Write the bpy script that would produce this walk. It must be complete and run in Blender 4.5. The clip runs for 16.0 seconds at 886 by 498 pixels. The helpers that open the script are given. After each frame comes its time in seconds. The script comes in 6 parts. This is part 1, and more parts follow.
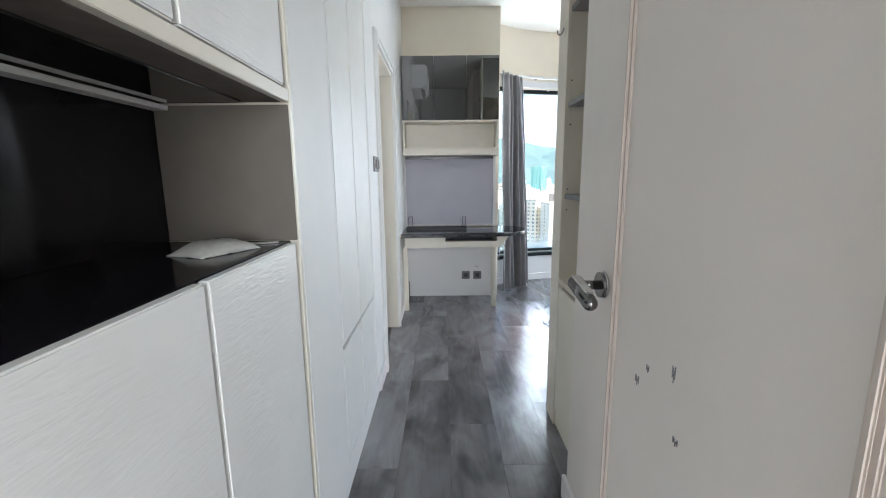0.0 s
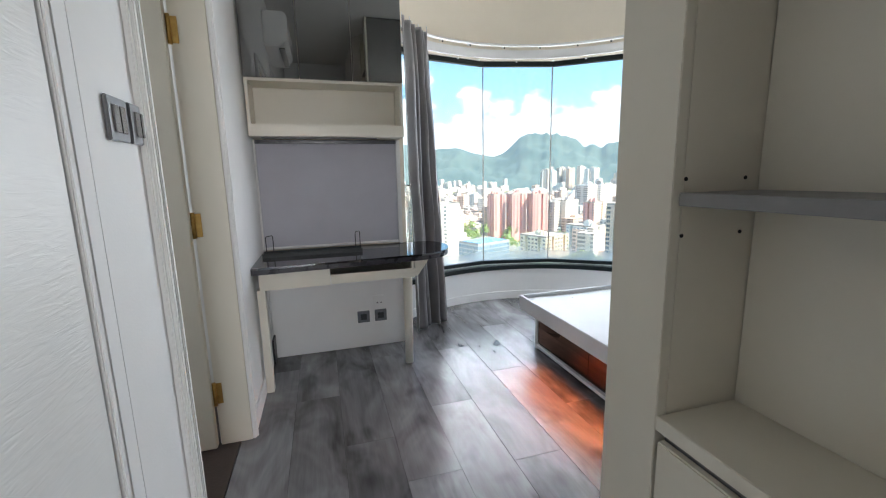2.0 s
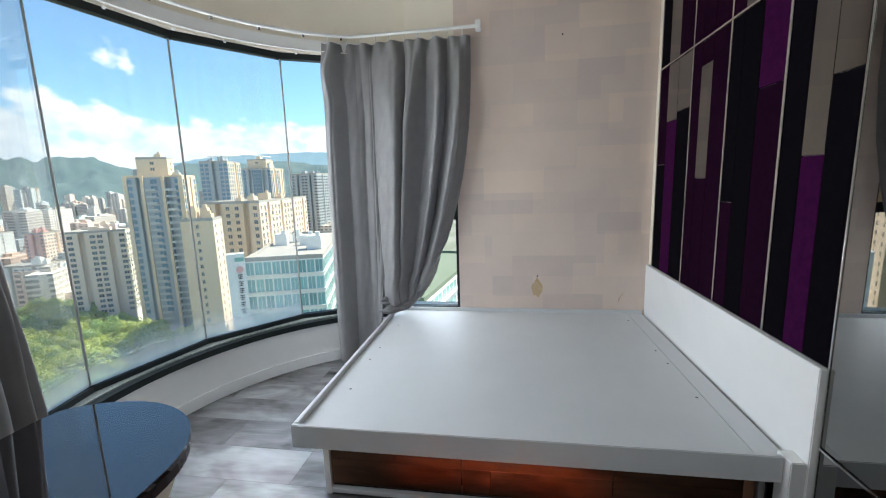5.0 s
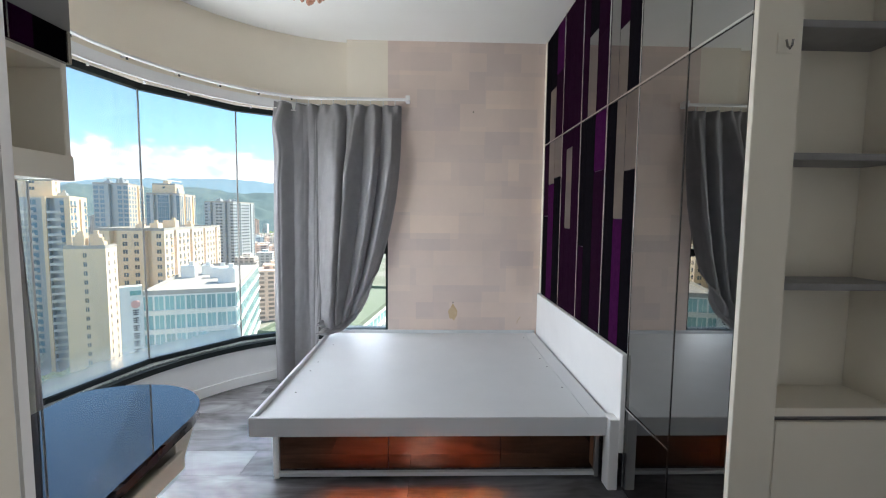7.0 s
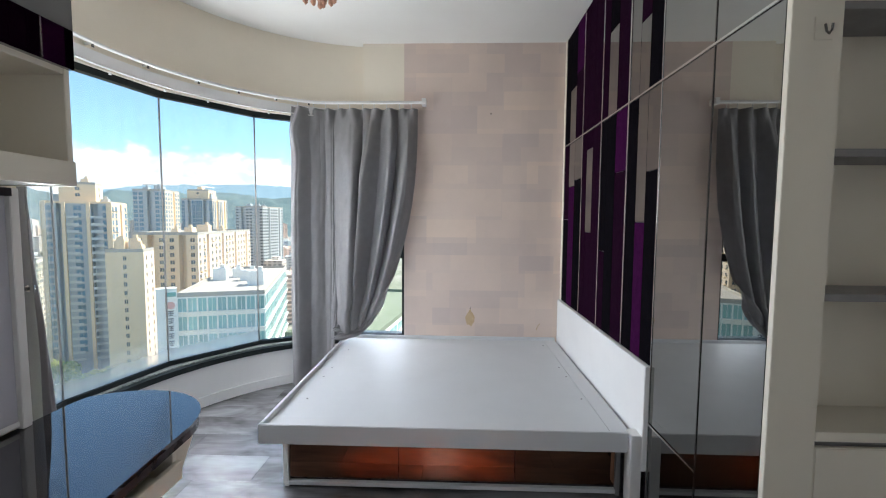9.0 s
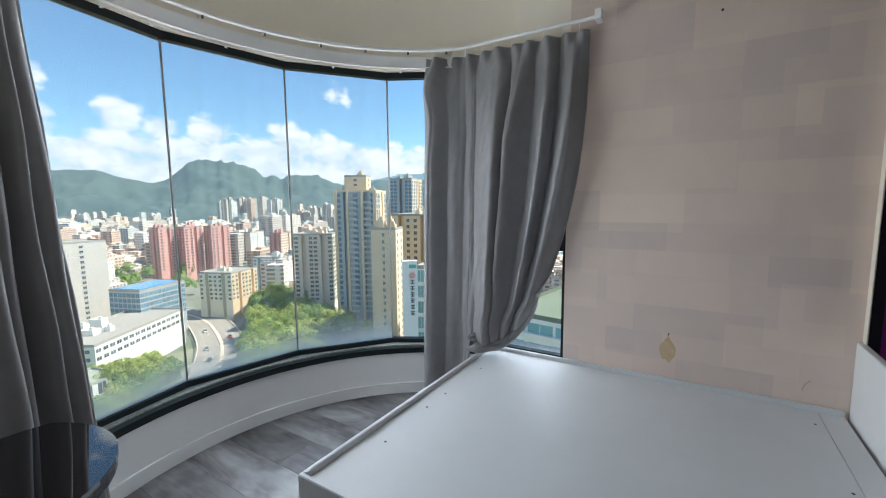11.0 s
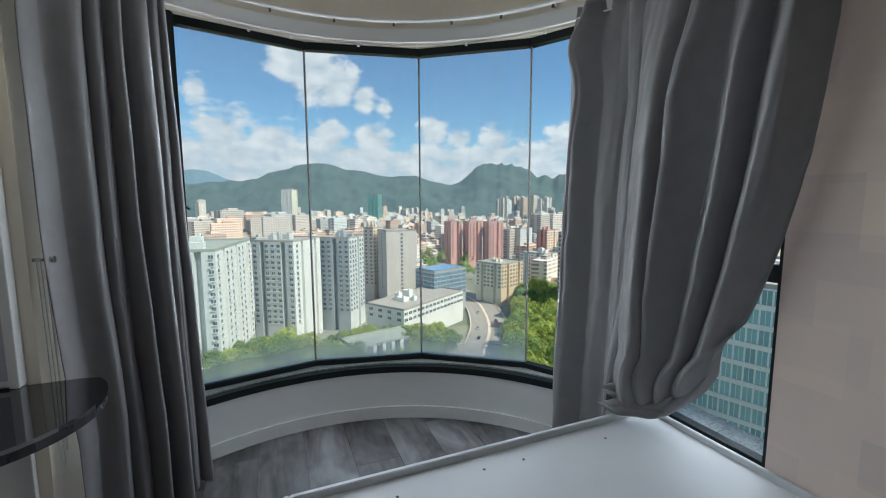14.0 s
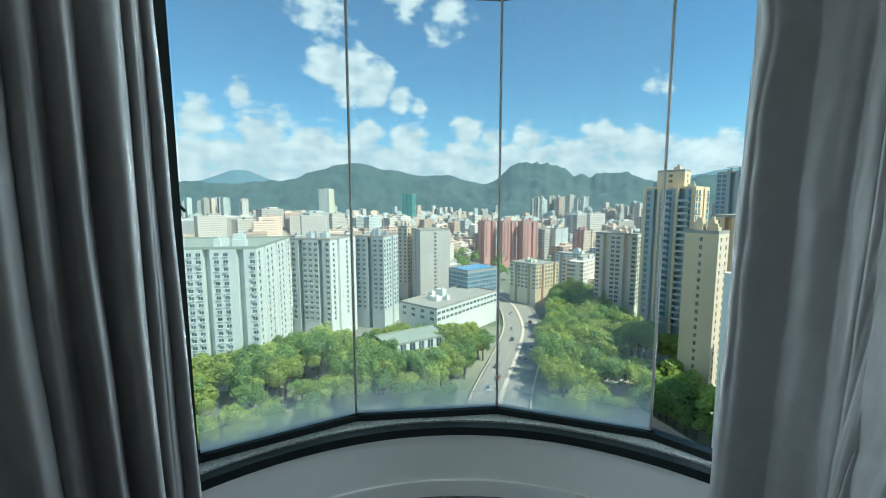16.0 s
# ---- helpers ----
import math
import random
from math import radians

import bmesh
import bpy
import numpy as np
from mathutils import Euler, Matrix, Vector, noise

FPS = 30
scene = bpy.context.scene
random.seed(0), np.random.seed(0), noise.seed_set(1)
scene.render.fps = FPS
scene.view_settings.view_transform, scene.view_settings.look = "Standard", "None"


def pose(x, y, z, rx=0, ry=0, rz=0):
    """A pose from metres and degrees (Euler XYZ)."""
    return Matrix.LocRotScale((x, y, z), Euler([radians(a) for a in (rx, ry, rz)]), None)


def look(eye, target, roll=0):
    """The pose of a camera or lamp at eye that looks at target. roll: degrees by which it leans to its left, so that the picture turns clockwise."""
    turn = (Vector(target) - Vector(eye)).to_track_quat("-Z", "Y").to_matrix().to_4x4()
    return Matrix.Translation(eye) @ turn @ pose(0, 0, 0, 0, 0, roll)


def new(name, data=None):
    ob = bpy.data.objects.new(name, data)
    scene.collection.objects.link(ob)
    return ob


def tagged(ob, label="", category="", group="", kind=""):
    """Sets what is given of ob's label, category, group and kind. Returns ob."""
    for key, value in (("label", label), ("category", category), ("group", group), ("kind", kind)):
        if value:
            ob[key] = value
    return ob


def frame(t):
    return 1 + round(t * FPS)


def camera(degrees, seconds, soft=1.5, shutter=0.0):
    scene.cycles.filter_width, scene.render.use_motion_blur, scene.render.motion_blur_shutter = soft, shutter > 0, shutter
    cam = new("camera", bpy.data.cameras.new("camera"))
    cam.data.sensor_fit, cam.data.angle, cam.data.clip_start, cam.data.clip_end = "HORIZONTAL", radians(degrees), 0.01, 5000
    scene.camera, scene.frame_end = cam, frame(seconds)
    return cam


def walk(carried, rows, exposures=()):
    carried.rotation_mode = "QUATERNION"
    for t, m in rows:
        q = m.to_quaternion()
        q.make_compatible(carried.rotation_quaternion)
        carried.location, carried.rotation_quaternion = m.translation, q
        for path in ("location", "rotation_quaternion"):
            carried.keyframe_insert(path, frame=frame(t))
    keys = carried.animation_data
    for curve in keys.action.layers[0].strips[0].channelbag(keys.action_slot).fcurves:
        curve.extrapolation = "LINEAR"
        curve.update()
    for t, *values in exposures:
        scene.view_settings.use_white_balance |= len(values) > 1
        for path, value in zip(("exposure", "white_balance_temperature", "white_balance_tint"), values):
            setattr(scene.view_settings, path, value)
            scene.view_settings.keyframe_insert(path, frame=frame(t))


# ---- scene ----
cam = camera(94.4, 16.0, soft=1.1)
PATH = [
    (0, (0.426, 0.723, 1.262), (0.423, 2.693, 0.916), -0.6),
    (0.5, (0.411, 1.018, 1.259), (0.495, 2.985, 0.909), -1.0),
    (1, (0.412, 1.385, 1.262), (0.6, 3.343, 0.903), -1.2),
    (1.5, (0.427, 1.766, 1.245), (0.772, 3.703, 0.883), -1.1),
    (2, (0.424, 2.105, 1.212), (0.976, 3.996, 0.865), -1.2),
    (2.5, (0.389, 2.443, 1.23), (1.208, 4.233, 0.88), -1.2),
    (3, (0.444, 2.779, 1.236), (1.538, 4.416, 0.884), -1.5),
    (3.5, (0.434, 3.138, 1.248), (1.826, 4.529, 0.892), -1.5),
    (4, (0.46, 3.428, 1.228), (2.107, 4.509, 0.882), -1.6),
    (4.5, (0.436, 3.655, 1.272), (2.268, 4.383, 0.937), -1.4),
    (5, (0.309, 3.789, 1.328), (2.259, 4.097, 1.01), -1.8),
    (5.2, (0.236, 3.793, 1.342), (2.205, 3.977, 1.04), -1.4),
    (7.3, (-0.29, 3.752, 1.374), (1.704, 3.677, 1.239), 0.7),
    (7.5, (-0.293, 3.75, 1.375), (1.701, 3.654, 1.254), 0.8),
    (8, (-0.287, 3.751, 1.386), (1.706, 3.625, 1.28), 0.9),
    (8.5, (-0.259, 3.745, 1.387), (1.736, 3.657, 1.276), 0.8),
    (9, (-0.202, 3.695, 1.376), (1.793, 3.759, 1.243), 0.4),
    (9.5, (-0.024, 3.675, 1.377), (1.948, 3.958, 1.2), 0.0),
    (10, (0.22, 3.636, 1.382), (2.133, 4.184, 1.177), -0.3),
    (12.5, (1.565, 3.271, 1.315), (2.763, 4.858, 1.095), -0.2),
    (13, (1.67, 3.307, 1.333), (2.692, 5.011, 1.112), -0.2),
    (13.5, (1.728, 3.304, 1.345), (2.593, 5.093, 1.124), -0.2),
    (14, (1.746, 3.294, 1.337), (2.499, 5.133, 1.116), -0.2),
    (14.5, (1.759, 3.359, 1.324), (2.41, 5.238, 1.106), -0.2),
    (15, (1.7, 3.588, 1.329), (2.296, 5.484, 1.107), 0.0),
    (15.5, (1.698, 3.802, 1.327), (2.282, 5.702, 1.107), -0.2),
    (16, (1.782, 4.028, 1.339), (2.383, 5.922, 1.115), -0.1),
]

EXPOSURES = ((0, 2.0, 6000, 10), (1.0, 1.85, 6050, 10), (2.0, 1.5, 6250, 12), (3.0, 1.25, 6350, 10), (3.5, 1.1, 6350, 10), (5.0, 1.0, 6250, 10), (7.5, 1.22, 6300, 14), (9.0, 1.2, 6300, 14), (10.0, 1.12, 6250, 13), (12.5, 0.18, 6000, 8), (14.5, 0.2, 6100, 9), (15.0, 0.3, 6100, 8), (15.5, 0.3, 5900, 3), (16.0, 0.35, 5650, -8))
walk(cam, [(t, look(eye, target, roll)) for t, eye, target, roll in PATH], EXPOSURES)

# ---- world, sun and window light ----
SUN_AZ, SUN_EL = 138.0, 52.0


def link(tree, a, b):
    tree.links.new(a, b)


def node(tree, kind, **sets):
    n = tree.nodes.new(kind)
    for k, v in sets.items():
        n.inputs[k.replace("_", " ")].default_value = v
    return n


def math_node(tree, op, a, b=None):
    n = tree.nodes.new("ShaderNodeMath")
    n.operation = op
    for i, v in enumerate((a, b)):
        if v is None:
            continue
        if isinstance(v, (int, float)):
            n.inputs[i].default_value = v
        else:
            tree.links.new(v, n.inputs[i])
    return n.outputs[0]


def toward(az, el):
    a, e = radians(az), radians(el)
    return Vector((math.sin(a) * math.cos(e), math.cos(a) * math.cos(e), math.sin(e)))


CLOUDS = (  # heading, height, half width in degrees, density
    (2.6, 17.0, 1.9, 1.3), (5.2, 16.2, 2.3, 1.35), (8.4, 15.0, 2.1, 1.3), (11.5, 13.6, 1.3, 0.9), (14.4, 12.5, 0.8, 0.6),
    (-8, 13.2, 1.2, 0.8), (-3.5, 11.0, 1.0, 0.55), (-5.9, 8.4, 2.2, 1.1), (-12.5, 9.6, 1.8, 1.0), (0.5, 7.6, 2.2, 1.1), (7.4, 8.9, 1.6, 1.2),
    (13.0, 8.0, 1.9, 1.2), (20.8, 9.6, 1.5, 1.2), (24.5, 8.7, 1.2, 0.9), (29.5, 8.3, 1.5, 1.0), (38.4, 7.7, 1.9, 1.25), (43.0, 6.6, 2.0, 1.0),
    (51.2, 5.7, 1.8, 1.2), (43.9, 14.0, 0.9, 0.55), (45.4, 13.7, 0.7, 0.5), (1.4, 23.0, 2.4, 0.7), (18.1, 23.2, 2.2, 0.65), (13.0, 24.0, 1.6, 0.6))


def make_world():
    world = bpy.data.worlds.new("sky")
    scene.world = world
    world.use_nodes = True
    t = world.node_tree
    bg = t.nodes["Background"]
    sky = t.nodes.new("ShaderNodeTexSky")
    sky.sky_type, sky.sun_disc = "NISHITA", False
    sky.sun_elevation, sky.sun_rotation = radians(SUN_EL), radians(SUN_AZ)
    sky.air_density, sky.dust_density, sky.ozone_density = 1.0, 0.7, 2.2
    co = t.nodes.new("ShaderNodeTexCoord").outputs["Generated"]
    # cumulus: a few heaps of cloud with ragged edges, and a bank low over the hills
    stretch = node(t, "ShaderNodeMapping", Scale=(1, 1, 1.7))
    link(t, co, stretch.inputs["Vector"])
    rag = node(t, "ShaderNodeTexNoise", Scale=21.0, Detail=7.0, Roughness=0.54)
    link(t, stretch.outputs[0], rag.inputs["Vector"])
    fluff = math_node(t, "SUBTRACT", rag.outputs["Fac"], 0.5)
    total = None
    for az, el, size, weight in CLOUDS:
        d = t.nodes.new("ShaderNodeVectorMath")
        d.operation = "DISTANCE"
        link(t, co, d.inputs[0])
        d.inputs[1].default_value = toward(az, el)
        near = math_node(t, "MULTIPLY", math_node(t, "SUBTRACT", 1.0, math_node(t, "DIVIDE", d.outputs["Value"], radians(size) * 1.7)), weight)
        total = near if total is None else math_node(t, "MAXIMUM", total, near)
    z = t.nodes.new("ShaderNodeSeparateXYZ")
    link(t, co, z.inputs[0])
    lump = node(t, "ShaderNodeTexNoise", Scale=9.0, Detail=3.0)
    link(t, co, lump.inputs["Vector"])
    height = math_node(t, "ADD", 0.148, math_node(t, "MULTIPLY", math_node(t, "SUBTRACT", lump.outputs["Fac"], 0.5), 0.10))
    bank = math_node(t, "MULTIPLY", math_node(t, "SUBTRACT", height, z.outputs["Z"]), 20.0)
    bank = math_node(t, "MINIMUM", bank, 0.66)
    total = math_node(t, "MAXIMUM", total, bank)
    raw = math_node(t, "ADD", total, math_node(t, "MULTIPLY", fluff, 1.7))
    amount = t.nodes.new("ShaderNodeMapRange")
    amount.inputs["From Min"].default_value, amount.inputs["From Max"].default_value = 0.10, 0.50
    link(t, raw, amount.inputs["Value"])
    shade = node(t, "ShaderNodeMix")
    shade.data_type = "RGBA"
    shade.inputs["A"].default_value, shade.inputs["B"].default_value = (4.4, 5.0, 5.6, 1), (6.8, 6.85, 6.9, 1)
    link(t, math_node(t, "ADD", 0.55, math_node(t, "MULTIPLY", fluff, 3.0)), shade.inputs["Factor"])
    tint = node(t, "ShaderNodeMix")
    tint.data_type, tint.blend_type = "RGBA", "MULTIPLY"
    tint.inputs["Factor"].default_value = 1.0
    tint.inputs["B"].default_value = (0.90, 1.09, 1.12, 1)
    link(t, sky.outputs[0], tint.inputs["A"])
    mix = node(t, "ShaderNodeMix")
    mix.data_type = "RGBA"
    link(t, amount.outputs[0], mix.inputs["Factor"])
    link(t, tint.outputs["Result"], mix.inputs["A"])
    link(t, shade.outputs["Result"], mix.inputs["B"])
    link(t, mix.outputs["Result"], bg.inputs["Color"])
    bg.inputs["Strength"].default_value = 0.11


make_world()
sun = new("sun", bpy.data.lights.new("sun", "SUN"))
sun.data.energy, sun.data.angle, sun.data.color = 5.0, radians(0.5), (1.0, 0.90, 0.76)
sun.matrix_world = look(toward(SUN_AZ, SUN_EL) * 50, (0, 0, 0))

CX, CY, R = 1.949, 4.297, 1.574          # the bay's circle: glass line
JOINTS = (137.5, 113.2, 90.2, 65.9, 41.5, 17.0)
CEIL, EAST, NORTH, WEST, SOUTH = 2.88, 3.37, 5.02, 0.035, 2.788


def on_arc(deg, r=R, z=0.0):
    return Vector((CX + r * math.cos(radians(deg)), CY + r * math.sin(radians(deg)), z))


def window_light(name, at, target, w, h, power, color):
    lamp = new(name, bpy.data.lights.new(name, "AREA"))
    lamp.data.shape, lamp.data.size, lamp.data.size_y, lamp.data.energy, lamp.data.color = "RECTANGLE", w, h, power, color
    lamp.data.cycles.use_multiple_importance_sampling = False
    lamp.matrix_world = look(at, target)
    return lamp


DAY = (0.91, 0.965, 1.0)
for a, b in zip(JOINTS[1:4], JOINTS[2:5]):
    mid = (a + b) / 2
    window_light("bay_daylight", on_arc(mid, R - 0.075, 1.3), (CX, CY, 1.3), 0.6, 1.7, 7.4, DAY)
window_light("bay_daylight", on_arc(29.2, R + 0.015, 1.3), (CX, CY, 1.3), 0.36, 1.7, 5.0, DAY)
window_light("side_daylight", (3.46, 4.38, 1.2), (2.0, 4.2, 1.0), 0.4, 1.5, 5.5, DAY)
# fill lamps added in assumed, unseen windows of the hall and the bathroom
window_light("hall_fill", (0.80, -2.25, 1.5), (0.25, 2.0, 1.2), 1.0, 1.4, 25.0, (1.0, 0.985, 0.965))
window_light("bathroom_fill", (-1.55, 3.9, 1.7), (0.5, 3.7, 1.0), 0.5, 0.6, 4.2, DAY)

# ---- building helpers ----


def add_box(bm, x0, x1, y0, y1, z0, z1, turn=None):
    m = Matrix.Translation(((x0 + x1) / 2, (y0 + y1) / 2, (z0 + z1) / 2)) @ Matrix.Diagonal((abs(x1 - x0), abs(y1 - y0), abs(z1 - z0), 1))
    made = bmesh.ops.create_cube(bm, size=1, matrix=m if turn is None else turn @ m)
    return made["verts"]


def add_tube(bm, p, q, r, r2=None, seg=12):
    p, q = Vector(p), Vector(q)
    d = q - p
    m = Matrix.Translation((p + q) / 2) @ d.to_track_quat("Z", "Y").to_matrix().to_4x4()
    bmesh.ops.create_cone(bm, cap_ends=True, segments=seg, radius1=r, radius2=r if r2 is None else r2, depth=d.length, matrix=m)


def part(name, bm, material, parent=None, label="", bevel=0.0, smooth=False):
    if bevel:
        bmesh.ops.bevel(bm, geom=bm.edges[:], offset=bevel, segments=2, affect="EDGES", clamp_overlap=True)
    me = bpy.data.meshes.new(name)
    bm.to_mesh(me)
    bm.free()
    me.materials.append(material)
    if smooth:
        me.polygons.foreach_set("use_smooth", [True] * len(me.polygons))
    ob = new(name, me)
    if parent is not None:
        ob.parent = parent
        if parent.type == "EMPTY":
            ob.matrix_parent_inverse = Matrix.Translation(-parent.location)
    return tagged(ob, label)


def box(name, x0, x1, y0, y1, z0, z1, material, parent=None, label="", bevel=0.0015):
    bm = bmesh.new()
    add_box(bm, x0, x1, y0, y1, z0, z1)
    return part(name, bm, material, parent, label, bevel)


def tube(name, p, q, r, material, parent=None, label="", r2=None, seg=16):
    bm = bmesh.new()
    add_tube(bm, p, q, r, r2, seg)
    ob = part(name, bm, material, parent, label)
    flat_caps(ob)
    return ob


def flat_caps(ob):
    ob.data.polygons.foreach_set("use_smooth", [len(p.vertices) == 4 for p in ob.data.polygons])


def thing(name, at, label, category, group="", kind=""):
    ob = new(name)
    ob.empty_display_size = 0.1
    ob.location = at
    return tagged(ob, label, category, group, kind)


def setting(ob, label, category):
    return tagged(ob, label, category, kind="structure")


def arc_wall(name, r0, r1, z0, z1, a0, a1, material, parent=None, label="", steps=60, smooth=True):
    bm = bmesh.new()
    rings = []
    for i in range(steps + 1):
        a = a0 + (a1 - a0) * i / steps
        rings.append([bm.verts.new(on_arc(a, r, z)) for r, z in ((r0, z0), (r1, z0), (r1, z1), (r0, z1))])
    for p, q in zip(rings, rings[1:]):
        for k in range(4):
            bm.faces.new((p[k], p[(k + 1) % 4], q[(k + 1) % 4], q[k]))
    bm.faces.new(rings[0])
    bm.faces.new(rings[-1][::-1])
    bmesh.ops.recalc_face_normals(bm, faces=bm.faces[:])
    ob = part(name, bm, material, parent, label)
    if smooth:
        mod = ob.modifiers.new("edges", "EDGE_SPLIT")
        mod.split_angle = radians(40)
        ob.data.polygons.foreach_set("use_smooth", [True] * len(ob.data.polygons))
    return ob


# ---- materials ----


def surface(name, c1, c2, scale=6.0, rough=0.6, bump=0.1, bump_scale=60.0, metal=0.0, stretch=(1, 1, 1), stain=0.12, rough_var=0.1, coat=0.0, detail=5.0, sheen=0.0, per_object=0.0, spec=0.5):
    """Two tones mixed by noise, larger stains, and fine relief."""
    m = bpy.data.materials.new(name)
    m.use_nodes = True
    t = m.node_tree
    b = t.nodes["Principled BSDF"]
    co = t.nodes.new("ShaderNodeTexCoord").outputs["Object"]
    mp = node(t, "ShaderNodeMapping", Scale=stretch)
    link(t, co, mp.inputs["Vector"])
    if per_object:
        info = t.nodes.new("ShaderNodeObjectInfo")
        sh = t.nodes.new("ShaderNodeCombineXYZ")
        for k in range(3):
            link(t, math_node(t, "MULTIPLY", info.outputs["Random"], (7.3, 13.1, 5.7)[k]), sh.inputs[k])
        link(t, sh.outputs[0], mp.inputs["Location"])
    n1 = node(t, "ShaderNodeTexNoise", Scale=scale, Detail=detail, Roughness=0.6)
    n2 = node(t, "ShaderNodeTexNoise", Scale=1.3, Detail=3.0)
    n3 = node(t, "ShaderNodeTexNoise", Scale=bump_scale, Detail=3.0)
    for n in (n1, n2, n3):
        link(t, mp.outputs[0], n.inputs["Vector"])
    ramp = t.nodes.new("ShaderNodeMapRange")
    ramp.inputs["From Min"].default_value, ramp.inputs["From Max"].default_value = 0.3, 0.7
    link(t, n1.outputs["Fac"], ramp.inputs["Value"])
    mix = node(t, "ShaderNodeMix")
    mix.data_type = "RGBA"
    mix.inputs["A"].default_value, mix.inputs["B"].default_value = (*c1, 1), (*c2, 1)
    link(t, ramp.outputs[0], mix.inputs["Factor"])
    value = math_node(t, "ADD", 1 - stain / 2, math_node(t, "MULTIPLY", n2.outputs["Fac"], stain))
    if per_object:
        value = math_node(t, "MULTIPLY", value, math_node(t, "ADD", 1 - per_object / 2, math_node(t, "MULTIPLY", info.outputs["Random"], per_object)))
    scl = t.nodes.new("ShaderNodeVectorMath")
    scl.operation = "SCALE"
    link(t, mix.outputs["Result"], scl.inputs[0])
    link(t, value, scl.inputs["Scale"])
    link(t, scl.outputs[0], b.inputs["Base Color"])
    link(t, math_node(t, "ADD", rough - rough_var / 2, math_node(t, "MULTIPLY", n1.outputs["Fac"], rough_var)), b.inputs["Roughness"])
    b.inputs["Metallic"].default_value = metal
    b.inputs["Coat Weight"].default_value = coat
    b.inputs["Sheen Weight"].default_value = sheen
    b.inputs["Specular IOR Level"].default_value = spec
    if bump:
        bp = node(t, "ShaderNodeBump", Strength=bump, Distance=0.01)
        link(t, n3.outputs["Fac"], bp.inputs["Height"])
        link(t, bp.outputs[0], b.inputs["Normal"])
    return m


def embossed_white():
    """White lacquer with a combed, watery relief."""
    m = surface("embossed_white", (0.80, 0.79, 0.76), (0.76, 0.75, 0.72), 8, 0.42, 0, stain=0.06)
    t = m.node_tree
    b = t.nodes["Principled BSDF"]
    co = t.nodes.new("ShaderNodeTexCoord").outputs["Object"]
    mp = node(t, "ShaderNodeMapping", Scale=(1, 9, 55), Rotation=(0.35, 0, 0))
    link(t, co, mp.inputs["Vector"])
    n = node(t, "ShaderNodeTexNoise", Scale=1.6, Detail=3.0, Distortion=1.2)
    link(t, mp.outputs[0], n.inputs["Vector"])
    where = node(t, "ShaderNodeTexNoise", Scale=3.0, Detail=1.0)
    link(t, co, where.inputs["Vector"])
    h = math_node(t, "MULTIPLY", n.outputs["Fac"], math_node(t, "POWER", where.outputs["Fac"], 2.0))
    bp = node(t, "ShaderNodeBump", Strength=0.36, Distance=0.012)
    link(t, h, bp.inputs["Height"])
    link(t, bp.outputs[0], b.inputs["Normal"])
    return m


def wood_floor():
    m = bpy.data.materials.new("grey_laminate")
    m.use_nodes = True
    t = m.node_tree
    b = t.nodes["Principled BSDF"]
    info = t.nodes.new("ShaderNodeObjectInfo").outputs["Random"]
    co = t.nodes.new("ShaderNodeTexCoord").outputs["Object"]
    off = t.nodes.new("ShaderNodeCombineXYZ")
    for k, f in enumerate((17.0, 41.0, 3.0)):
        link(t, math_node(t, "MULTIPLY", info, f), off.inputs[k])
    add = t.nodes.new("ShaderNodeVectorMath")
    link(t, co, add.inputs[0])
    link(t, off.outputs[0], add.inputs[1])

    def noise_at(scale, stretch, detail=5.0, dist=0.0):
        mp = node(t, "ShaderNodeMapping", Scale=stretch)
        link(t, add.outputs[0], mp.inputs["Vector"])
        n = node(t, "ShaderNodeTexNoise", Scale=scale, Detail=detail, Roughness=0.62, Distortion=dist)
        link(t, mp.outputs[0], n.inputs["Vector"])
        return n.outputs["Fac"]

    grain = noise_at(5.0, (9, 0.6, 1), 4, 0.2)
    fine = noise_at(30.0, (6, 0.5, 1), 4)
    cloud = noise_at(2.2, (2.2, 0.8, 1), 3, 0.8)
    knots = noise_at(2.4, (2.0, 1.0, 1), 2, 0.4)
    tone = math_node(t, "ADD", math_node(t, "MULTIPLY", grain, 0.20), math_node(t, "MULTIPLY", cloud, 0.92))
    tone = math_node(t, "ADD", tone, math_node(t, "MULTIPLY", fine, 0.07))
    ramp = t.nodes.new("ShaderNodeValToRGB")
    ramp.color_ramp.elements[0].position, ramp.color_ramp.elements[0].color = 0.40, (0.057, 0.053, 0.052, 1)
    ramp.color_ramp.elements[1].position, ramp.color_ramp.elements[1].color = 0.80, (0.215, 0.212, 0.219, 1)
    link(t, tone, ramp.inputs["Fac"])
    dark = t.nodes.new("ShaderNodeMapRange")
    dark.inputs["From Min"].default_value, dark.inputs["From Max"].default_value = 0.57, 0.74
    dark.inputs["To Min"].default_value, dark.inputs["To Max"].default_value = 1.0, 0.45
    link(t, knots, dark.inputs["Value"])
    value = math_node(t, "MULTIPLY", dark.outputs[0], math_node(t, "ADD", 0.78, math_node(t, "MULTIPLY", info, 0.42)))
    scl = t.nodes.new("ShaderNodeVectorMath")
    scl.operation = "SCALE"
    link(t, ramp.outputs[0], scl.inputs[0])
    link(t, value, scl.inputs["Scale"])
    link(t, scl.outputs[0], b.inputs["Base Color"])
    link(t, math_node(t, "ADD", 0.17, math_node(t, "MULTIPLY", grain, 0.10)), b.inputs["Roughness"])
    bp = node(t, "ShaderNodeBump", Strength=0.03, Distance=0.003)
    link(t, grain, bp.inputs["Height"])
    link(t, bp.outputs[0], b.inputs["Normal"])
    return m


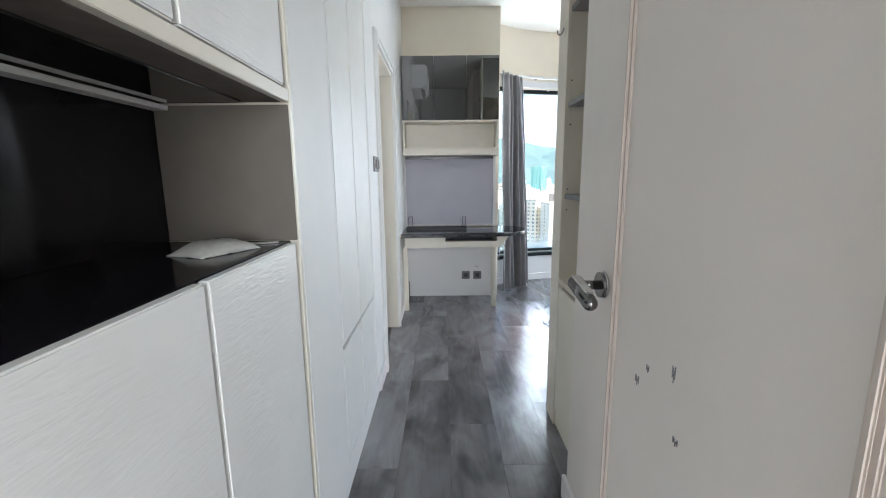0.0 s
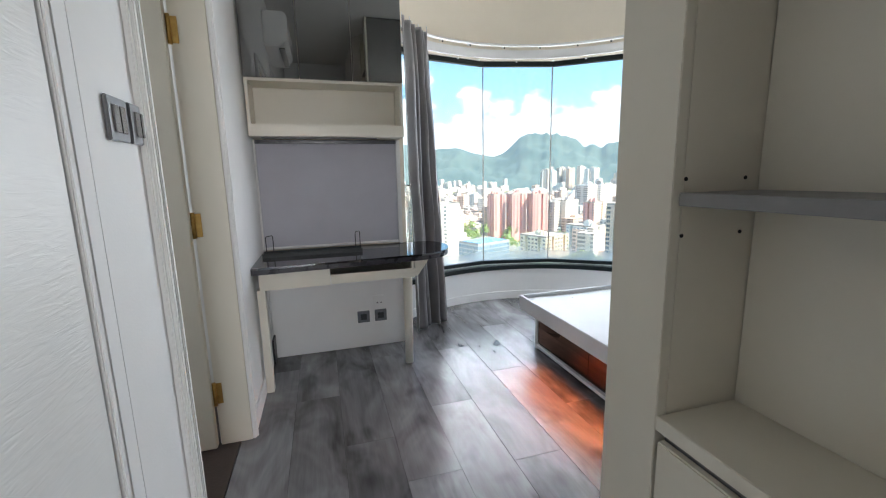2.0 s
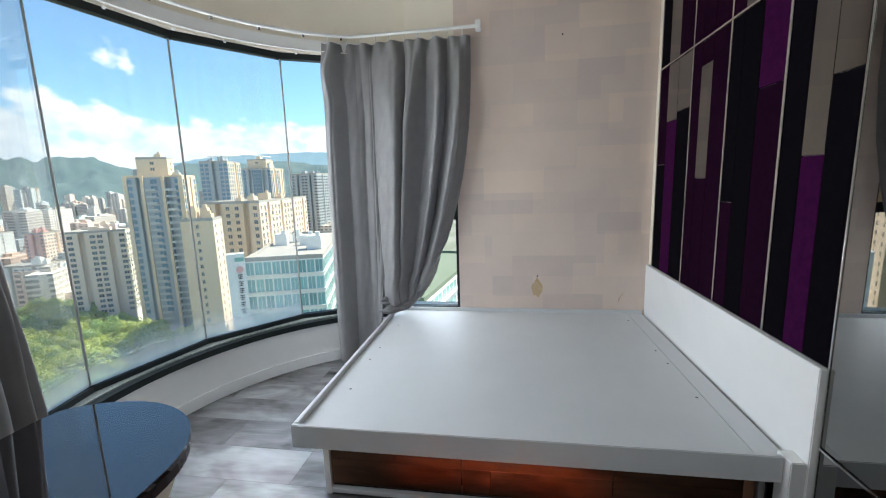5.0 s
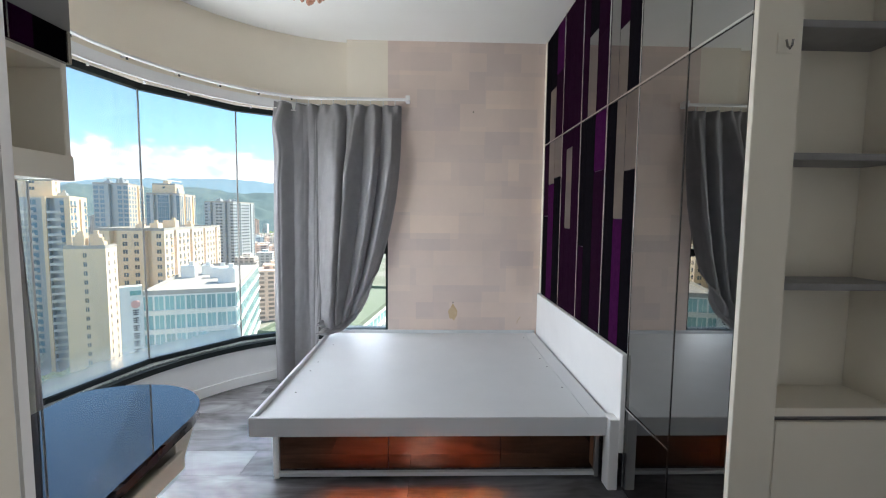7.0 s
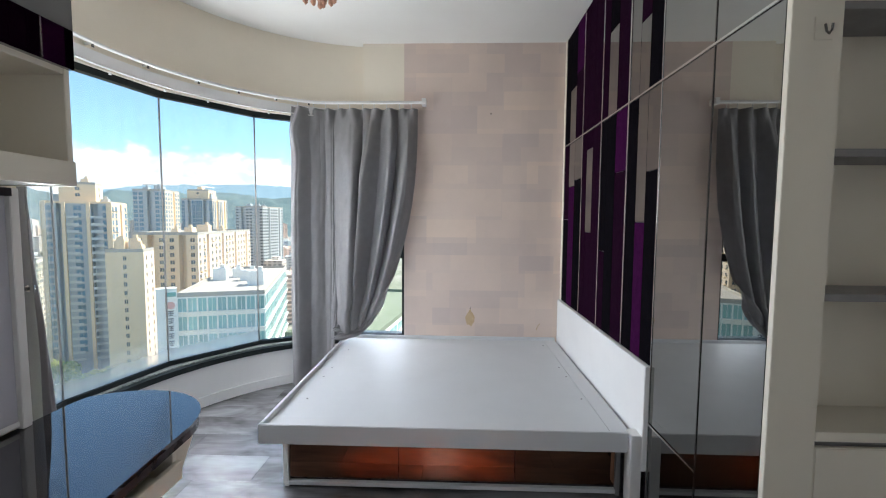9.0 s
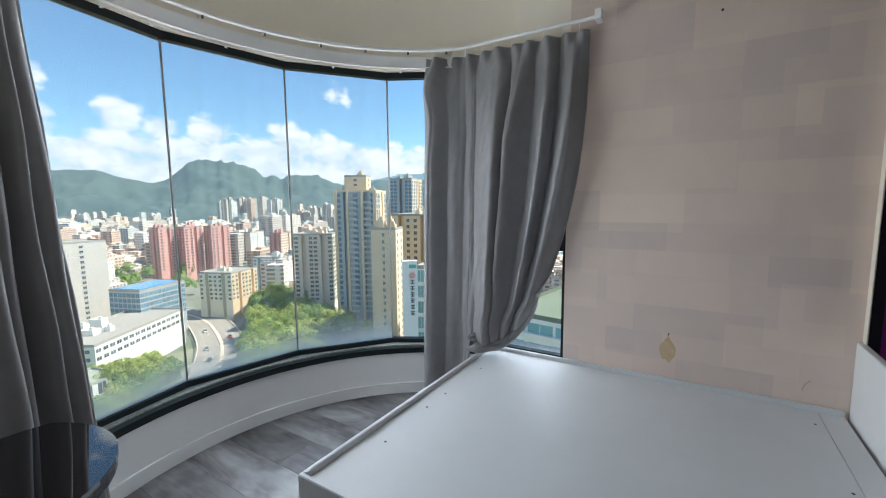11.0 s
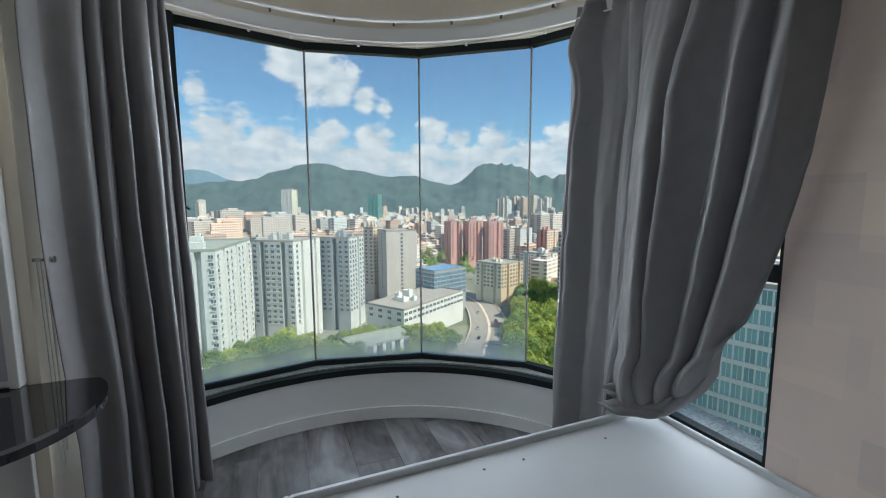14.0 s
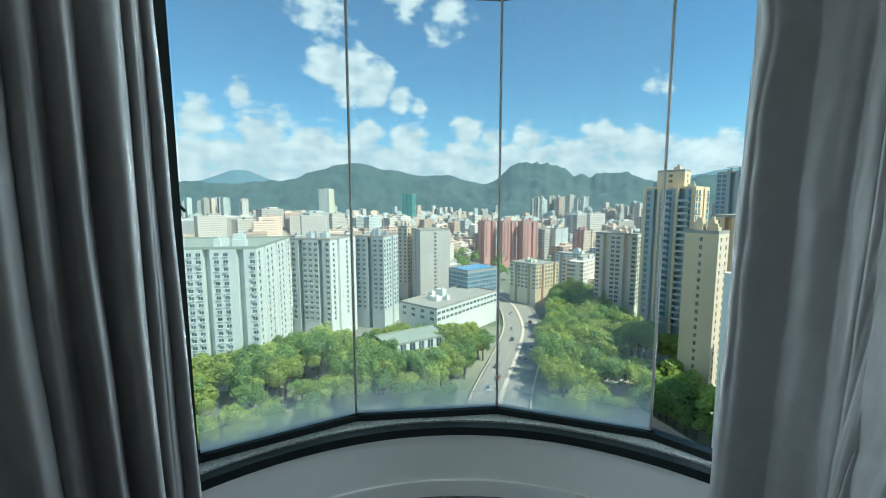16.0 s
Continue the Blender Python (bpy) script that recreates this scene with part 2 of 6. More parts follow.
def wallpaper_mat():
    """Faded block-print paper: overlapping pale rectangles."""
    m = surface("wallpaper", (0.71, 0.585, 0.505), (0.665, 0.545, 0.475), 3.0, 0.75, 0.08, 220, stain=0.18)
    t = m.node_tree
    b = t.nodes["Principled BSDF"]
    base = b.inputs["Base Color"].links[0].from_socket
    co = t.nodes.new("ShaderNodeTexCoord").outputs["Object"]
    last = base
    for turn, w, h, off in ((0.0, 0.30, 0.155, 0.0), (0.0, 0.43, 0.235, 0.13)):
        sw = t.nodes.new("ShaderNodeSeparateXYZ")
        link(t, co, sw.inputs[0])
        cb = t.nodes.new("ShaderNodeCombineXYZ")
        link(t, math_node(t, "ADD", sw.outputs["Y"], off), cb.inputs[0])
        link(t, math_node(t, "ADD", sw.outputs["Z"], off * 1.7), cb.inputs[1])
        br = node(t, "ShaderNodeTexBrick", Scale=1.0)
        br.inputs["Brick Width"].default_value, br.inputs["Row Height"].default_value = w, h
        br.inputs["Mortar Size"].default_value = 0.0
        br.inputs["Color1"].default_value, br.inputs["Color2"].default_value = (0.925, 0.925, 0.95, 1), (1.055, 1.04, 1.015, 1)
        link(t, cb.outputs[0], br.inputs["Vector"])
        mul = node(t, "ShaderNodeMix")
        mul.data_type, mul.blend_type = "RGBA", "MULTIPLY"
        mul.inputs["Factor"].default_value = 1.0
        link(t, last, mul.inputs["A"])
        link(t, br.outputs["Color"], mul.inputs["B"])
        last = mul.outputs["Result"]
    link(t, last, b.inputs["Base Color"])
    return m


def clear_glass(name, tint, gloss=0.38):
    m = bpy.data.materials.new(name)
    m.use_nodes = True
    t = m.node_tree
    t.nodes.remove(t.nodes["Principled BSDF"])
    tr = node(t, "ShaderNodeBsdfTransparent", Color=(*tint, 1))
    gl = node(t, "ShaderNodeBsdfGlossy", Roughness=0.01)
    fr = node(t, "ShaderNodeFresnel", IOR=1.4)
    mx = t.nodes.new("ShaderNodeMixShader")
    link(t, math_node(t, "MULTIPLY", fr.outputs[0], gloss), mx.inputs[0])
    link(t, tr.outputs[0], mx.inputs[1])
    link(t, gl.outputs[0], mx.inputs[2])
    link(t, mx.outputs[0], t.nodes["Material Output"].inputs[0])
    return m


def mirror_mat(name, tint, rough=0.015):
    return surface(name, tint, tuple(c * 0.97 for c in tint), 2, rough, 0, metal=1.0, stain=0.05, rough_var=0.01)


WHITE = surface("white_paint", (0.80, 0.79, 0.77), (0.77, 0.76, 0.74), 5, 0.6, 0.06, 140)
WARM_WHITE = surface("warm_white_laminate", (0.76, 0.71, 0.605), (0.73, 0.68, 0.575), 4, 0.38, 0.03, 200, stain=0.07)
CREAM = surface("cream_paint", (0.80, 0.725, 0.60), (0.77, 0.695, 0.575), 3, 0.7, 0.06, 120)
CEIL_WHITE = surface("ceiling_paint", (0.82, 0.81, 0.77), (0.80, 0.785, 0.745), 3, 0.75, 0.05, 120)
EMBOSS = embossed_white()
FLOOR = wood_floor()
FLOOR_GAP = surface("floor_underlay", (0.03, 0.027, 0.025), (0.02, 0.02, 0.02), 20, 0.9, 0)
PAPER = wallpaper_mat()
TORN = surface("torn_plaster", (0.52, 0.36, 0.20), (0.60, 0.45, 0.28), 30, 0.9, 0.4, 150)
BLACK_GLASS = surface("black_glass", (0.012, 0.011, 0.013), (0.016, 0.014, 0.016), 3, 0.012, 0, stain=0.1, rough_var=0.004, spec=1.0)
BLACK_GLASS.node_tree.nodes["Principled BSDF"].inputs["IOR"].default_value = 1.75
BLACK_TOP = surface("black_laminate", (0.02, 0.018, 0.022), (0.028, 0.025, 0.03), 12, 0.28, 0.03, 200)
GREY_MIRROR = mirror_mat("grey_mirror", (0.31, 0.31, 0.30))
CAB_MIRROR = mirror_mat("grey_cabinet_mirror", (0.22, 0.22, 0.215))
NICHE_BLACK = surface("niche_black", (0.008, 0.007, 0.009), (0.012, 0.010, 0.013), 3, 0.12, 0, stain=0.1, rough_var=0.02, spec=0.22)
VELVET_BLACK = surface("black_velvet", (0.003, 0.0025, 0.0035), (0.005, 0.004, 0.006), 40, 0.95, 0.15, 400, spec=0.02)
BED_WHITE = surface("bed_laminate", (0.63, 0.64, 0.645), (0.60, 0.61, 0.615), 4, 0.48, 0.03, 200, stain=0.06, spec=0.18)
STRIP_MIRROR = mirror_mat("strip_mirror", (0.235, 0.228, 0.22))
DARK_MIRROR = mirror_mat("smoked_mirror", (0.20, 0.20, 0.20))
PURPLE = surface("purple_velvet", (0.040, 0.0040, 0.037), (0.028, 0.0026, 0.027), 40, 0.9, 0.15, 400, stain=0.3, spec=0.03)
PLUM = surface("plum_velvet", (0.014, 0.0020, 0.011), (0.009, 0.0012, 0.008), 40, 0.9, 0.15, 400, stain=0.3, spec=0.03)
TEA_MIRROR = mirror_mat("tea_mirror", (0.22, 0.115, 0.072), 0.02)
CHROME = surface("chrome", (0.72, 0.71, 0.70), (0.66, 0.65, 0.64), 20, 0.16, 0, metal=1.0)
STEEL = surface("dark_nickel", (0.22, 0.21, 0.20), (0.17, 0.16, 0.155), 30, 0.24, 0, metal=1.0)
BRASS = surface("old_brass", (0.55, 0.36, 0.12), (0.42, 0.26, 0.08), 60, 0.4, 0.2, 90, metal=1.0)
BLACK_METAL = surface("black_metal", (0.012, 0.014, 0.014), (0.02, 0.022, 0.022), 20, 0.45, 0.05, 200)
FRAME_BLACK = surface("dark_green_frame", (0.006, 0.010, 0.010), (0.010, 0.014, 0.014), 12, 0.5, 0.05, 150, spec=0.25)
RUBBER = surface("joint_silicone", (0.52, 0.50, 0.47), (0.42, 0.40, 0.38), 40, 0.7, 0)
GRANITE = surface("grey_granite", (0.46, 0.47, 0.44), (0.10, 0.105, 0.10), 90, 0.35, 0.1, 120, detail=8)
CURTAIN = surface("grey_curtain_fabric", (0.248, 0.237, 0.236), (0.205, 0.196, 0.195), 14, 0.38, 0.12, 900, sheen=0.15, stain=0.15)
_ct = CURTAIN.node_tree
_tr = node(_ct, "ShaderNodeBsdfTranslucent", Color=(0.62, 0.63, 0.66, 1))
_mx = node(_ct, "ShaderNodeMixShader", Fac=0.12)
link(_ct, _ct.nodes["Principled BSDF"].outputs[0], _mx.inputs[1])
link(_ct, _tr.outputs[0], _mx.inputs[2])
link(_ct, _mx.outputs[0], _ct.nodes["Material Output"].inputs["Surface"])
BLIND = surface("lilac_grey_blind", (0.50, 0.49, 0.54), (0.47, 0.46, 0.51), 6, 0.7, 0.08, 700, stain=0.08)
SOCKET_GREY = surface("grey_socket", (0.16, 0.16, 0.165), (0.13, 0.13, 0.135), 50, 0.35, 0, metal=0.6)
BLACK_PLASTIC = surface("black_plastic", (0.012, 0.012, 0.012), (0.02, 0.02, 0.02), 50, 0.4, 0.05, 300)
DOOR_PAINT = surface("warm_white_door_paint", (0.79, 0.735, 0.675), (0.76, 0.705, 0.645), 3, 0.5, 0.05, 160, stain=0.1)
BEAD = surface("bead_moulding", (0.62, 0.54, 0.47), (0.56, 0.48, 0.42), 20, 0.45, 0.05, 150)
BATH_TILE = surface("dark_brown_tile", (0.05, 0.035, 0.03), (0.035, 0.025, 0.022), 12, 0.35, 0.1, 90)
PACKET = surface("plastic_packet", (0.55, 0.54, 0.50), (0.45, 0.44, 0.40), 25, 0.3, 0.4, 60, coat=0.4)
CRYSTAL = surface("amber_crystal", (0.55, 0.26, 0.16), (0.70, 0.40, 0.28), 30, 0.08, 0, coat=0.8)
GREY_SHELF = surface("grey_shelf_edge", (0.235, 0.23, 0.23), (0.20, 0.195, 0.195), 20, 0.4, 0.05, 200)
GAP = surface("dark_joint", (0.13, 0.105, 0.085), (0.10, 0.08, 0.065), 20, 0.8, 0)
TAUPE = surface("taupe_laminate", (0.155, 0.138, 0.112), (0.135, 0.118, 0.096), 8, 0.5, 0.05, 150)
SCUFF = surface("scuff_mark", (0.10, 0.10, 0.11), (0.28, 0.27, 0.27), 200, 0.8, 0)
def dusty_hazy_glass(name):
    """Window glass with a thin dry film of dust, rain streaks, and grime gathered along the bottom rail. The film also
    stands in for haze over the city.
    """
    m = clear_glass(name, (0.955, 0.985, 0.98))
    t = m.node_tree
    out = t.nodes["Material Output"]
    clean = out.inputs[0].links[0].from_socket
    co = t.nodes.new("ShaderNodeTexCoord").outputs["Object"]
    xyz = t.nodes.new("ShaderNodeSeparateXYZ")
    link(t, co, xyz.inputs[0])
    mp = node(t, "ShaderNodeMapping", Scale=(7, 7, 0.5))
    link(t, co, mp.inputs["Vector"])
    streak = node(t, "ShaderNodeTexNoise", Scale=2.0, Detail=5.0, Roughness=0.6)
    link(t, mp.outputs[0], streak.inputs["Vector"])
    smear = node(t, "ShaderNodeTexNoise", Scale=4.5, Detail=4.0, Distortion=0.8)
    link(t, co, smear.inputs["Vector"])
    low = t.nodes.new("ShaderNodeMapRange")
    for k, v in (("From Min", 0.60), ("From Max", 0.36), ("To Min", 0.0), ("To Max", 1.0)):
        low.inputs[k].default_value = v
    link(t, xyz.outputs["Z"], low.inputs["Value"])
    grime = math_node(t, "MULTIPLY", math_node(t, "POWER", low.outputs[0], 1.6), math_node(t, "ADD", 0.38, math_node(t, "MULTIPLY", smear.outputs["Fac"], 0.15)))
    # film is set thick enough to veil and lighten the city as haze would
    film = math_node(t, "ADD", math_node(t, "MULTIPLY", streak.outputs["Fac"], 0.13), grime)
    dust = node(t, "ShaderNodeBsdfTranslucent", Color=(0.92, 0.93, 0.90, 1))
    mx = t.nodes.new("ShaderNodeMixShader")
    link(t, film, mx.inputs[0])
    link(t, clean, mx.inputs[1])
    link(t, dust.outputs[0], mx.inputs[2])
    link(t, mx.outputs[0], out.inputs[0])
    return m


DUSTY_HAZY_PANE = dusty_hazy_glass("dusty_hazy_window_glass")
PANE = clear_glass("window_glass", (0.955, 0.985, 0.98))

# ---- large structure ----
DOOR0, DOOR1, DOOR_H = 3.30, 4.075, 2.05     # bathroom doorway in the west wall


def merged(name, boxes, material, label, category, bevel=0.0):
    bm = bmesh.new()
    for b in boxes:
        add_box(bm, *b)
    return setting(part(name, bm, material, bevel=bevel), label, category)


merged("subfloor", [(-1.9, 3.8, -2.4, 6.05, -0.14, -0.012)], FLOOR_GAP, "dark underlay beneath the laminate floor", "floor")
merged("ceiling", [(-1.9, 3.8, -2.4, 6.05, CEIL, CEIL + 0.14)], CEIL_WHITE, "plain white painted ceiling following the curved bay", "ceiling")
merged("wall_west", [(-0.105, WEST, 3.0, DOOR0, 0, CEIL), (-0.105, WEST, DOOR1, NORTH, 0, CEIL), (-0.105, WEST, DOOR0, DOOR1, DOOR_H, CEIL),
                     (-0.105, WEST, 0.80, 3.0, 2.33, CEIL), (-0.60, -0.50, 0.80, 3.0, 0, CEIL)], WHITE, "smooth white wall with the bathroom doorway", "wall")
merged("wall_north", [(-0.105, 1.0, NORTH, 5.36, 0, CEIL)], CREAM, "cream painted wall behind the desk", "wall")
merged("wall_east", [(EAST, EAST + 0.15, 2.60, 4.15, 0, CEIL)], PAPER, "wall covered with faded beige block-pattern wallpaper", "wall")
merged("wall_panel_back", [(1.30, EAST, 2.60, SOUTH - 0.03, 0, CEIL)], WHITE, "white wall behind the glass panels", "wall")
merged("wall_stub", [(0.90, 1.30, 0.80, 2.155, 0, CEIL)], DOOR_PAINT, "plain white wall beside the open door", "wall")
merged("wall_south", [(-0.60, WEST - 0.01, 0.62, 0.80, 0, CEIL), (0.82, 1.30, 0.62, 0.80, 0, CEIL), (WEST - 0.01, 0.82, 0.62, 0.80, 2.06, CEIL)], WHITE, "white wall with the bedroom doorway", "wall")
# out-of-view hall and bathroom walls; window holes assumed for the fill lamps
merged("wall_hall", [(-1.6, -1.5, -2.3, 0.62, 0, CEIL), (2.0, 2.1, -2.3, 0.62, 0, CEIL), (-1.5, -0.60, 0.62, 0.72, 0, CEIL), (1.30, 2.0, 0.62, 0.72, 0, CEIL),
                     (-1.6, -0.3, -2.4, -2.3, 0, CEIL), (1.3, 2.1, -2.4, -2.3, 0, CEIL), (-0.3, 1.3, -2.4, -2.3, 0, 0.8), (-0.3, 1.3, -2.4, -2.3, 2.2, CEIL)], WHITE, "plain white walls of the hall behind the doorway", "wall")
merged("wall_bathroom", [(-1.75, -1.65, 3.0, 3.65, 0, CEIL), (-1.75, -1.65, 4.15, 4.7, 0, CEIL), (-1.75, -1.65, 3.65, 4.15, 0, 1.4), (-1.75, -1.65, 3.65, 4.15, 2.0, CEIL),
                         (-1.65, -0.105, 4.6, 4.7, 0, CEIL), (-1.65, -0.105, 2.9, 3.0, 0, CEIL)], WHITE, "plain white bathroom walls", "wall")
merged("floor_bathroom", [(-1.65, -0.02, 3.0, 4.6, -0.012, 0.0)], BATH_TILE, "dark brown bathroom floor tile", "floor")
merged("floor_hall", [(-1.5, 2.0, -2.3, 0.70, -0.012, -0.001)], FLOOR, "grey laminate floor of the hall", "floor")
# unseen block added outside, south of the side window, to keep the sun out
merged("sun_block", [(EAST + 0.16, 5.0, 3.2, 4.08, -75, 40)], CREAM, "cream block added outside to keep sun off the side window", "wall")

# curved bay: low wall, skirting, sill, upper wall
A0, A1 = 137.0, 4.0
setting(arc_wall("wall_bay_low", 1.455, 1.60, 0, 0.30, A0, A1, WHITE), "low curved white wall under the bay window", "wall")
setting(arc_wall("wall_bay_high", 1.50, 1.62, 2.25, CEIL, A0, A1, CREAM), "curved cream wall over the bay window", "wall")
setting(arc_wall("baseboard_bay", 1.441, 1.4545, 0, 0.075, A0, A1, WHITE), "curved white skirting of the bay", "baseboard")
setting(arc_wall("trim_bay_nosing", 1.44, 1.485, 0.296, 0.334, A0, A1, FRAME_BLACK), "black rounded edge of the window sill", "trim")
setting(arc_wall("window_sill_bay", 1.486, 1.62, 0.302, 0.342, A0, A1, GRANITE), "speckled grey granite window sill", "sill")
setting(arc_wall("trim_bay_fascia", 1.482, 1.4995, 2.262, 2.335, A0, A1, WHITE), "white fascia strip over the bay window", "trim")
merged("wall_bay_east", [(EAST, EAST + 0.22, 4.15, 4.50, 0, 0.33), ], WHITE, "white wall below the side window", "wall")
merged("wall_bay_east_head", [(EAST, EAST + 0.22, 4.15, 4.50, 2.22, CEIL)], CREAM, "cream wall above the side window", "wall")

bay = thing("window_1", on_arc(90, R, 0.342), "curved bay window of frameless glass panes in black rails", "window", kind="structure")
for a, b in zip(JOINTS, JOINTS[1:]):
    p, q = on_arc(a), on_arc(b)
    mid, along = (p + q) / 2, (q - p)
    turn = Matrix.Translation(mid) @ Matrix.Rotation(math.atan2(along.y, along.x), 4, "Z")
    half = along.length / 2
    for nm, x0, x1, w, z0, z1, mt in (("pane", -half + 0.004, half - 0.004, 0.005, 0.366, 2.215, DUSTY_HAZY_PANE if a < 120 and b > 30 else PANE), ("bottom_rail", -half - 0.012, half + 0.012, 0.024, 0.3425, 0.372, FRAME_BLACK), ("top_rail", -half - 0.012, half + 0.012, 0.024, 2.209, 2.249, FRAME_BLACK)):
        bm = bmesh.new()
        add_box(bm, x0, x1, -w, w, z0, z1, turn)
        ob = part(nm, bm, mt, bay)
        if nm == "pane":
            ob.visible_shadow = False
for a in JOINTS[2:]:
    tube("glass_joint", on_arc(a, R - 0.003, 0.37), on_arc(a, R - 0.003, 2.21), 0.006, RUBBER, bay, seg=8)
bm = bmesh.new()
post = on_arc(115.9, R - 0.012)
add_box(bm, -0.062, 0.062, -0.045, 0.045, 0.3425, 2.25, Matrix.Translation(post) @ Matrix.Rotation(radians(115.9 - 90), 4, "Z"))
part("post", bm, FRAME_BLACK, bay, "thick black window post", 0.004)
tube("latch", on_arc(113.6, R - 0.035, 1.33), on_arc(113.0, R - 0.05, 1.31), 0.006, BLACK_METAL, bay)

side = thing("window_2", (3.43, 4.3, 0.34), "narrow side window in black frame with a middle bar", "window", kind="structure")
for nm, y0, y1, z0, z1 in (("stile", 4.15, 4.172, 0.34, 2.22), ("bottom_rail", 4.172, 4.72, 0.34, 0.37), ("top_rail", 4.172, 4.72, 2.18, 2.22), ("transom", 4.172, 4.72, 1.05, 1.115)):
    box(nm, 3.39, 3.44, y0, y1, z0, z1, FRAME_BLACK, side)
for z0, z1 in ((0.37, 1.05), (1.115, 2.18)):
    pane = box("pane", 3.412, 3.42, 4.172, 4.72, z0, z1, PANE, side, bevel=0)
    pane.visible_shadow = False
setting(box("window_sill_side", EAST - 0.003, 3.62, 4.15, 4.66, 0.331, 0.339, GRANITE), "grey granite sill of the side window", "sill")

# doorway trim, open door leaf and hinges of the bathroom
frame_b = thing("door_frame_bathroom", (WEST, 3.66, 0), "white moulded wooden frame of the bathroom doorway", "door frame", kind="structure")
for y0, y1 in ((DOOR0 - 0.075, DOOR0 + 0.0), (DOOR1 - 0.010, DOOR1 + 0.034)):
    bm = bmesh.new()
    add_box(bm, WEST, WEST + 0.014, y0, y1, 0, DOOR_H + 0.055)
    add_box(bm, WEST, WEST + 0.022, y0 + 0.012, y0 + 0.028, 0, DOOR_H + 0.045)
    add_box(bm, WEST, WEST + 0.02, y1 - 0.026, y1 - 0.012, 0, DOOR_H + 0.045)
    part("architrave", bm, WHITE, frame_b, bevel=0.003)
bm = bmesh.new()
add_box(bm, WEST, WEST + 0.014, DOOR0, DOOR1, DOOR_H, DOOR_H + 0.055)
add_box(bm, WEST, WEST + 0.022, DOOR0, DOOR1, DOOR_H + 0.03, DOOR_H + 0.045)
part("head_architrave", bm, WHITE, frame_b, bevel=0.003)
box("jamb", -0.10, WEST - 0.001, DOOR0 + 0.0005, DOOR0 + 0.022, 0, DOOR_H, WARM_WHITE, frame_b)
box("jamb", -0.10, WEST - 0.001, DOOR1 - 0.012, DOOR1 - 0.0005, 0, DOOR_H, WARM_WHITE, frame_b)
box("head_jamb", -0.10, WEST - 0.001, DOOR0 + 0.022, DOOR1 - 0.012, DOOR_H - 0.022, DOOR_H, WARM_WHITE, frame_b)
bath_door = thing("door_1", (-0.45, 3.985, 0.01), "cream bathroom door standing wide open", "door", kind="structure")
box("leaf", -0.80, -0.108, 4.018, 4.056, 0.012, DOOR_H - 0.03, WARM_WHITE, bath_door, bevel=0.003)
for z in (0.26, 1.03, 1.80):
    hinge = box("hinge", -0.125, -0.070, 4.0565, 4.0605, z - 0.05, z + 0.05, BRASS, bath_door, "worn brass hinge")
    tube("pin", (-0.100, 4.052, z - 0.055), (-0.100, 4.052, z + 0.055), 0.008, BRASS, hinge, seg=10)

# skirting boards
merged("baseboard_west", [(WEST, WEST + 0.012, DOOR1 + 0.036, 4.94, 0, 0.09), (WEST, WEST + 0.012, 3.001, DOOR0 - 0.076, 0, 0.10)], WHITE, "white skirting along the wall", "baseboard", 0.003)
merged("baseboard_stub", [(0.884, 0.8995, 0.86, 2.17, 0, 0.10)], WHITE, "white skirting of the wall beside the door", "baseboard", 0.003)

# curtain rails
rail = thing("curtain_rail", on_arc(60, 1.40, 2.34), "white curved double curtain rail with brackets", "curtain rail")


def sweep(name, pts, r, material, parent, label="", taper=False):
    cu = bpy.data.curves.new(name, "CURVE")
    cu.dimensions, cu.bevel_depth, cu.bevel_resolution = "3D", r, 3
    sp = cu.splines.new("POLY")
    sp.points.add(len(pts) - 1)
    for i, (k, p) in enumerate(zip(sp.points, pts)):
        k.co = (*p, 1)
        if taper:
            k.radius = min(1.0, 0.15 + 5.0 * min(i, len(pts) - 1 - i) / len(pts))
    tmp = bpy.data.objects.new(name, cu)
    me = bpy.data.meshes.new_from_object(tmp)
    bpy.data.objects.remove(tmp)
    me.materials.append(material)
    me.polygons.foreach_set("use_smooth", [True] * len(me.polygons))
    ob = new(name, me)
    ob.parent = parent
    if parent is not None and parent.type == "EMPTY":
        ob.matrix_parent_inverse = Matrix.Translation(-parent.location)
    return tagged(ob, label)


def rail_path(r, xmax, z):
    pts = [on_arc(a, r, z) for a in np.linspace(134, 19, 50)]
    pts = [p for p in pts if p.x < xmax]
    return pts + [Vector((xmax, pts[-1].y - 0.10, z)), Vector((xmax, 3.99, z))]


sweep("rail", rail_path(1.465, 3.30, 2.372), 0.011, WHITE, rail)
sweep("rail", rail_path(1.415, 3.25, 2.352), 0.009, WHITE, rail)
sweep("wire", [on_arc(a, 1.474, 2.262) for a in np.linspace(134, 20, 50)], 0.005, WHITE, rail)
for a in (125, 108, 97, 84, 71, 58, 47, 36, 26):
    p, q = on_arc(a, 1.499, 2.36), on_arc(a, 1.415, 2.36)
    br = tube("bracket", p, q, 0.007, WHITE, rail, seg=8)
    tube("screw", on_arc(a, 1.45, 2.338), on_arc(a, 1.45, 2.353), 0.007, STEEL, br, seg=8)
box("end_cap", 3.235, 3.32, 3.955, 3.99, 2.338, 2.388, WHITE, rail)
for a in (119, 101, 93, 79, 66, 55, 38):
    p = on_arc(a, 1.49, 2.249)
    tube("clip", p, p + Vector((0, 0, -0.016)), 0.008, WHITE, rail, seg=8)


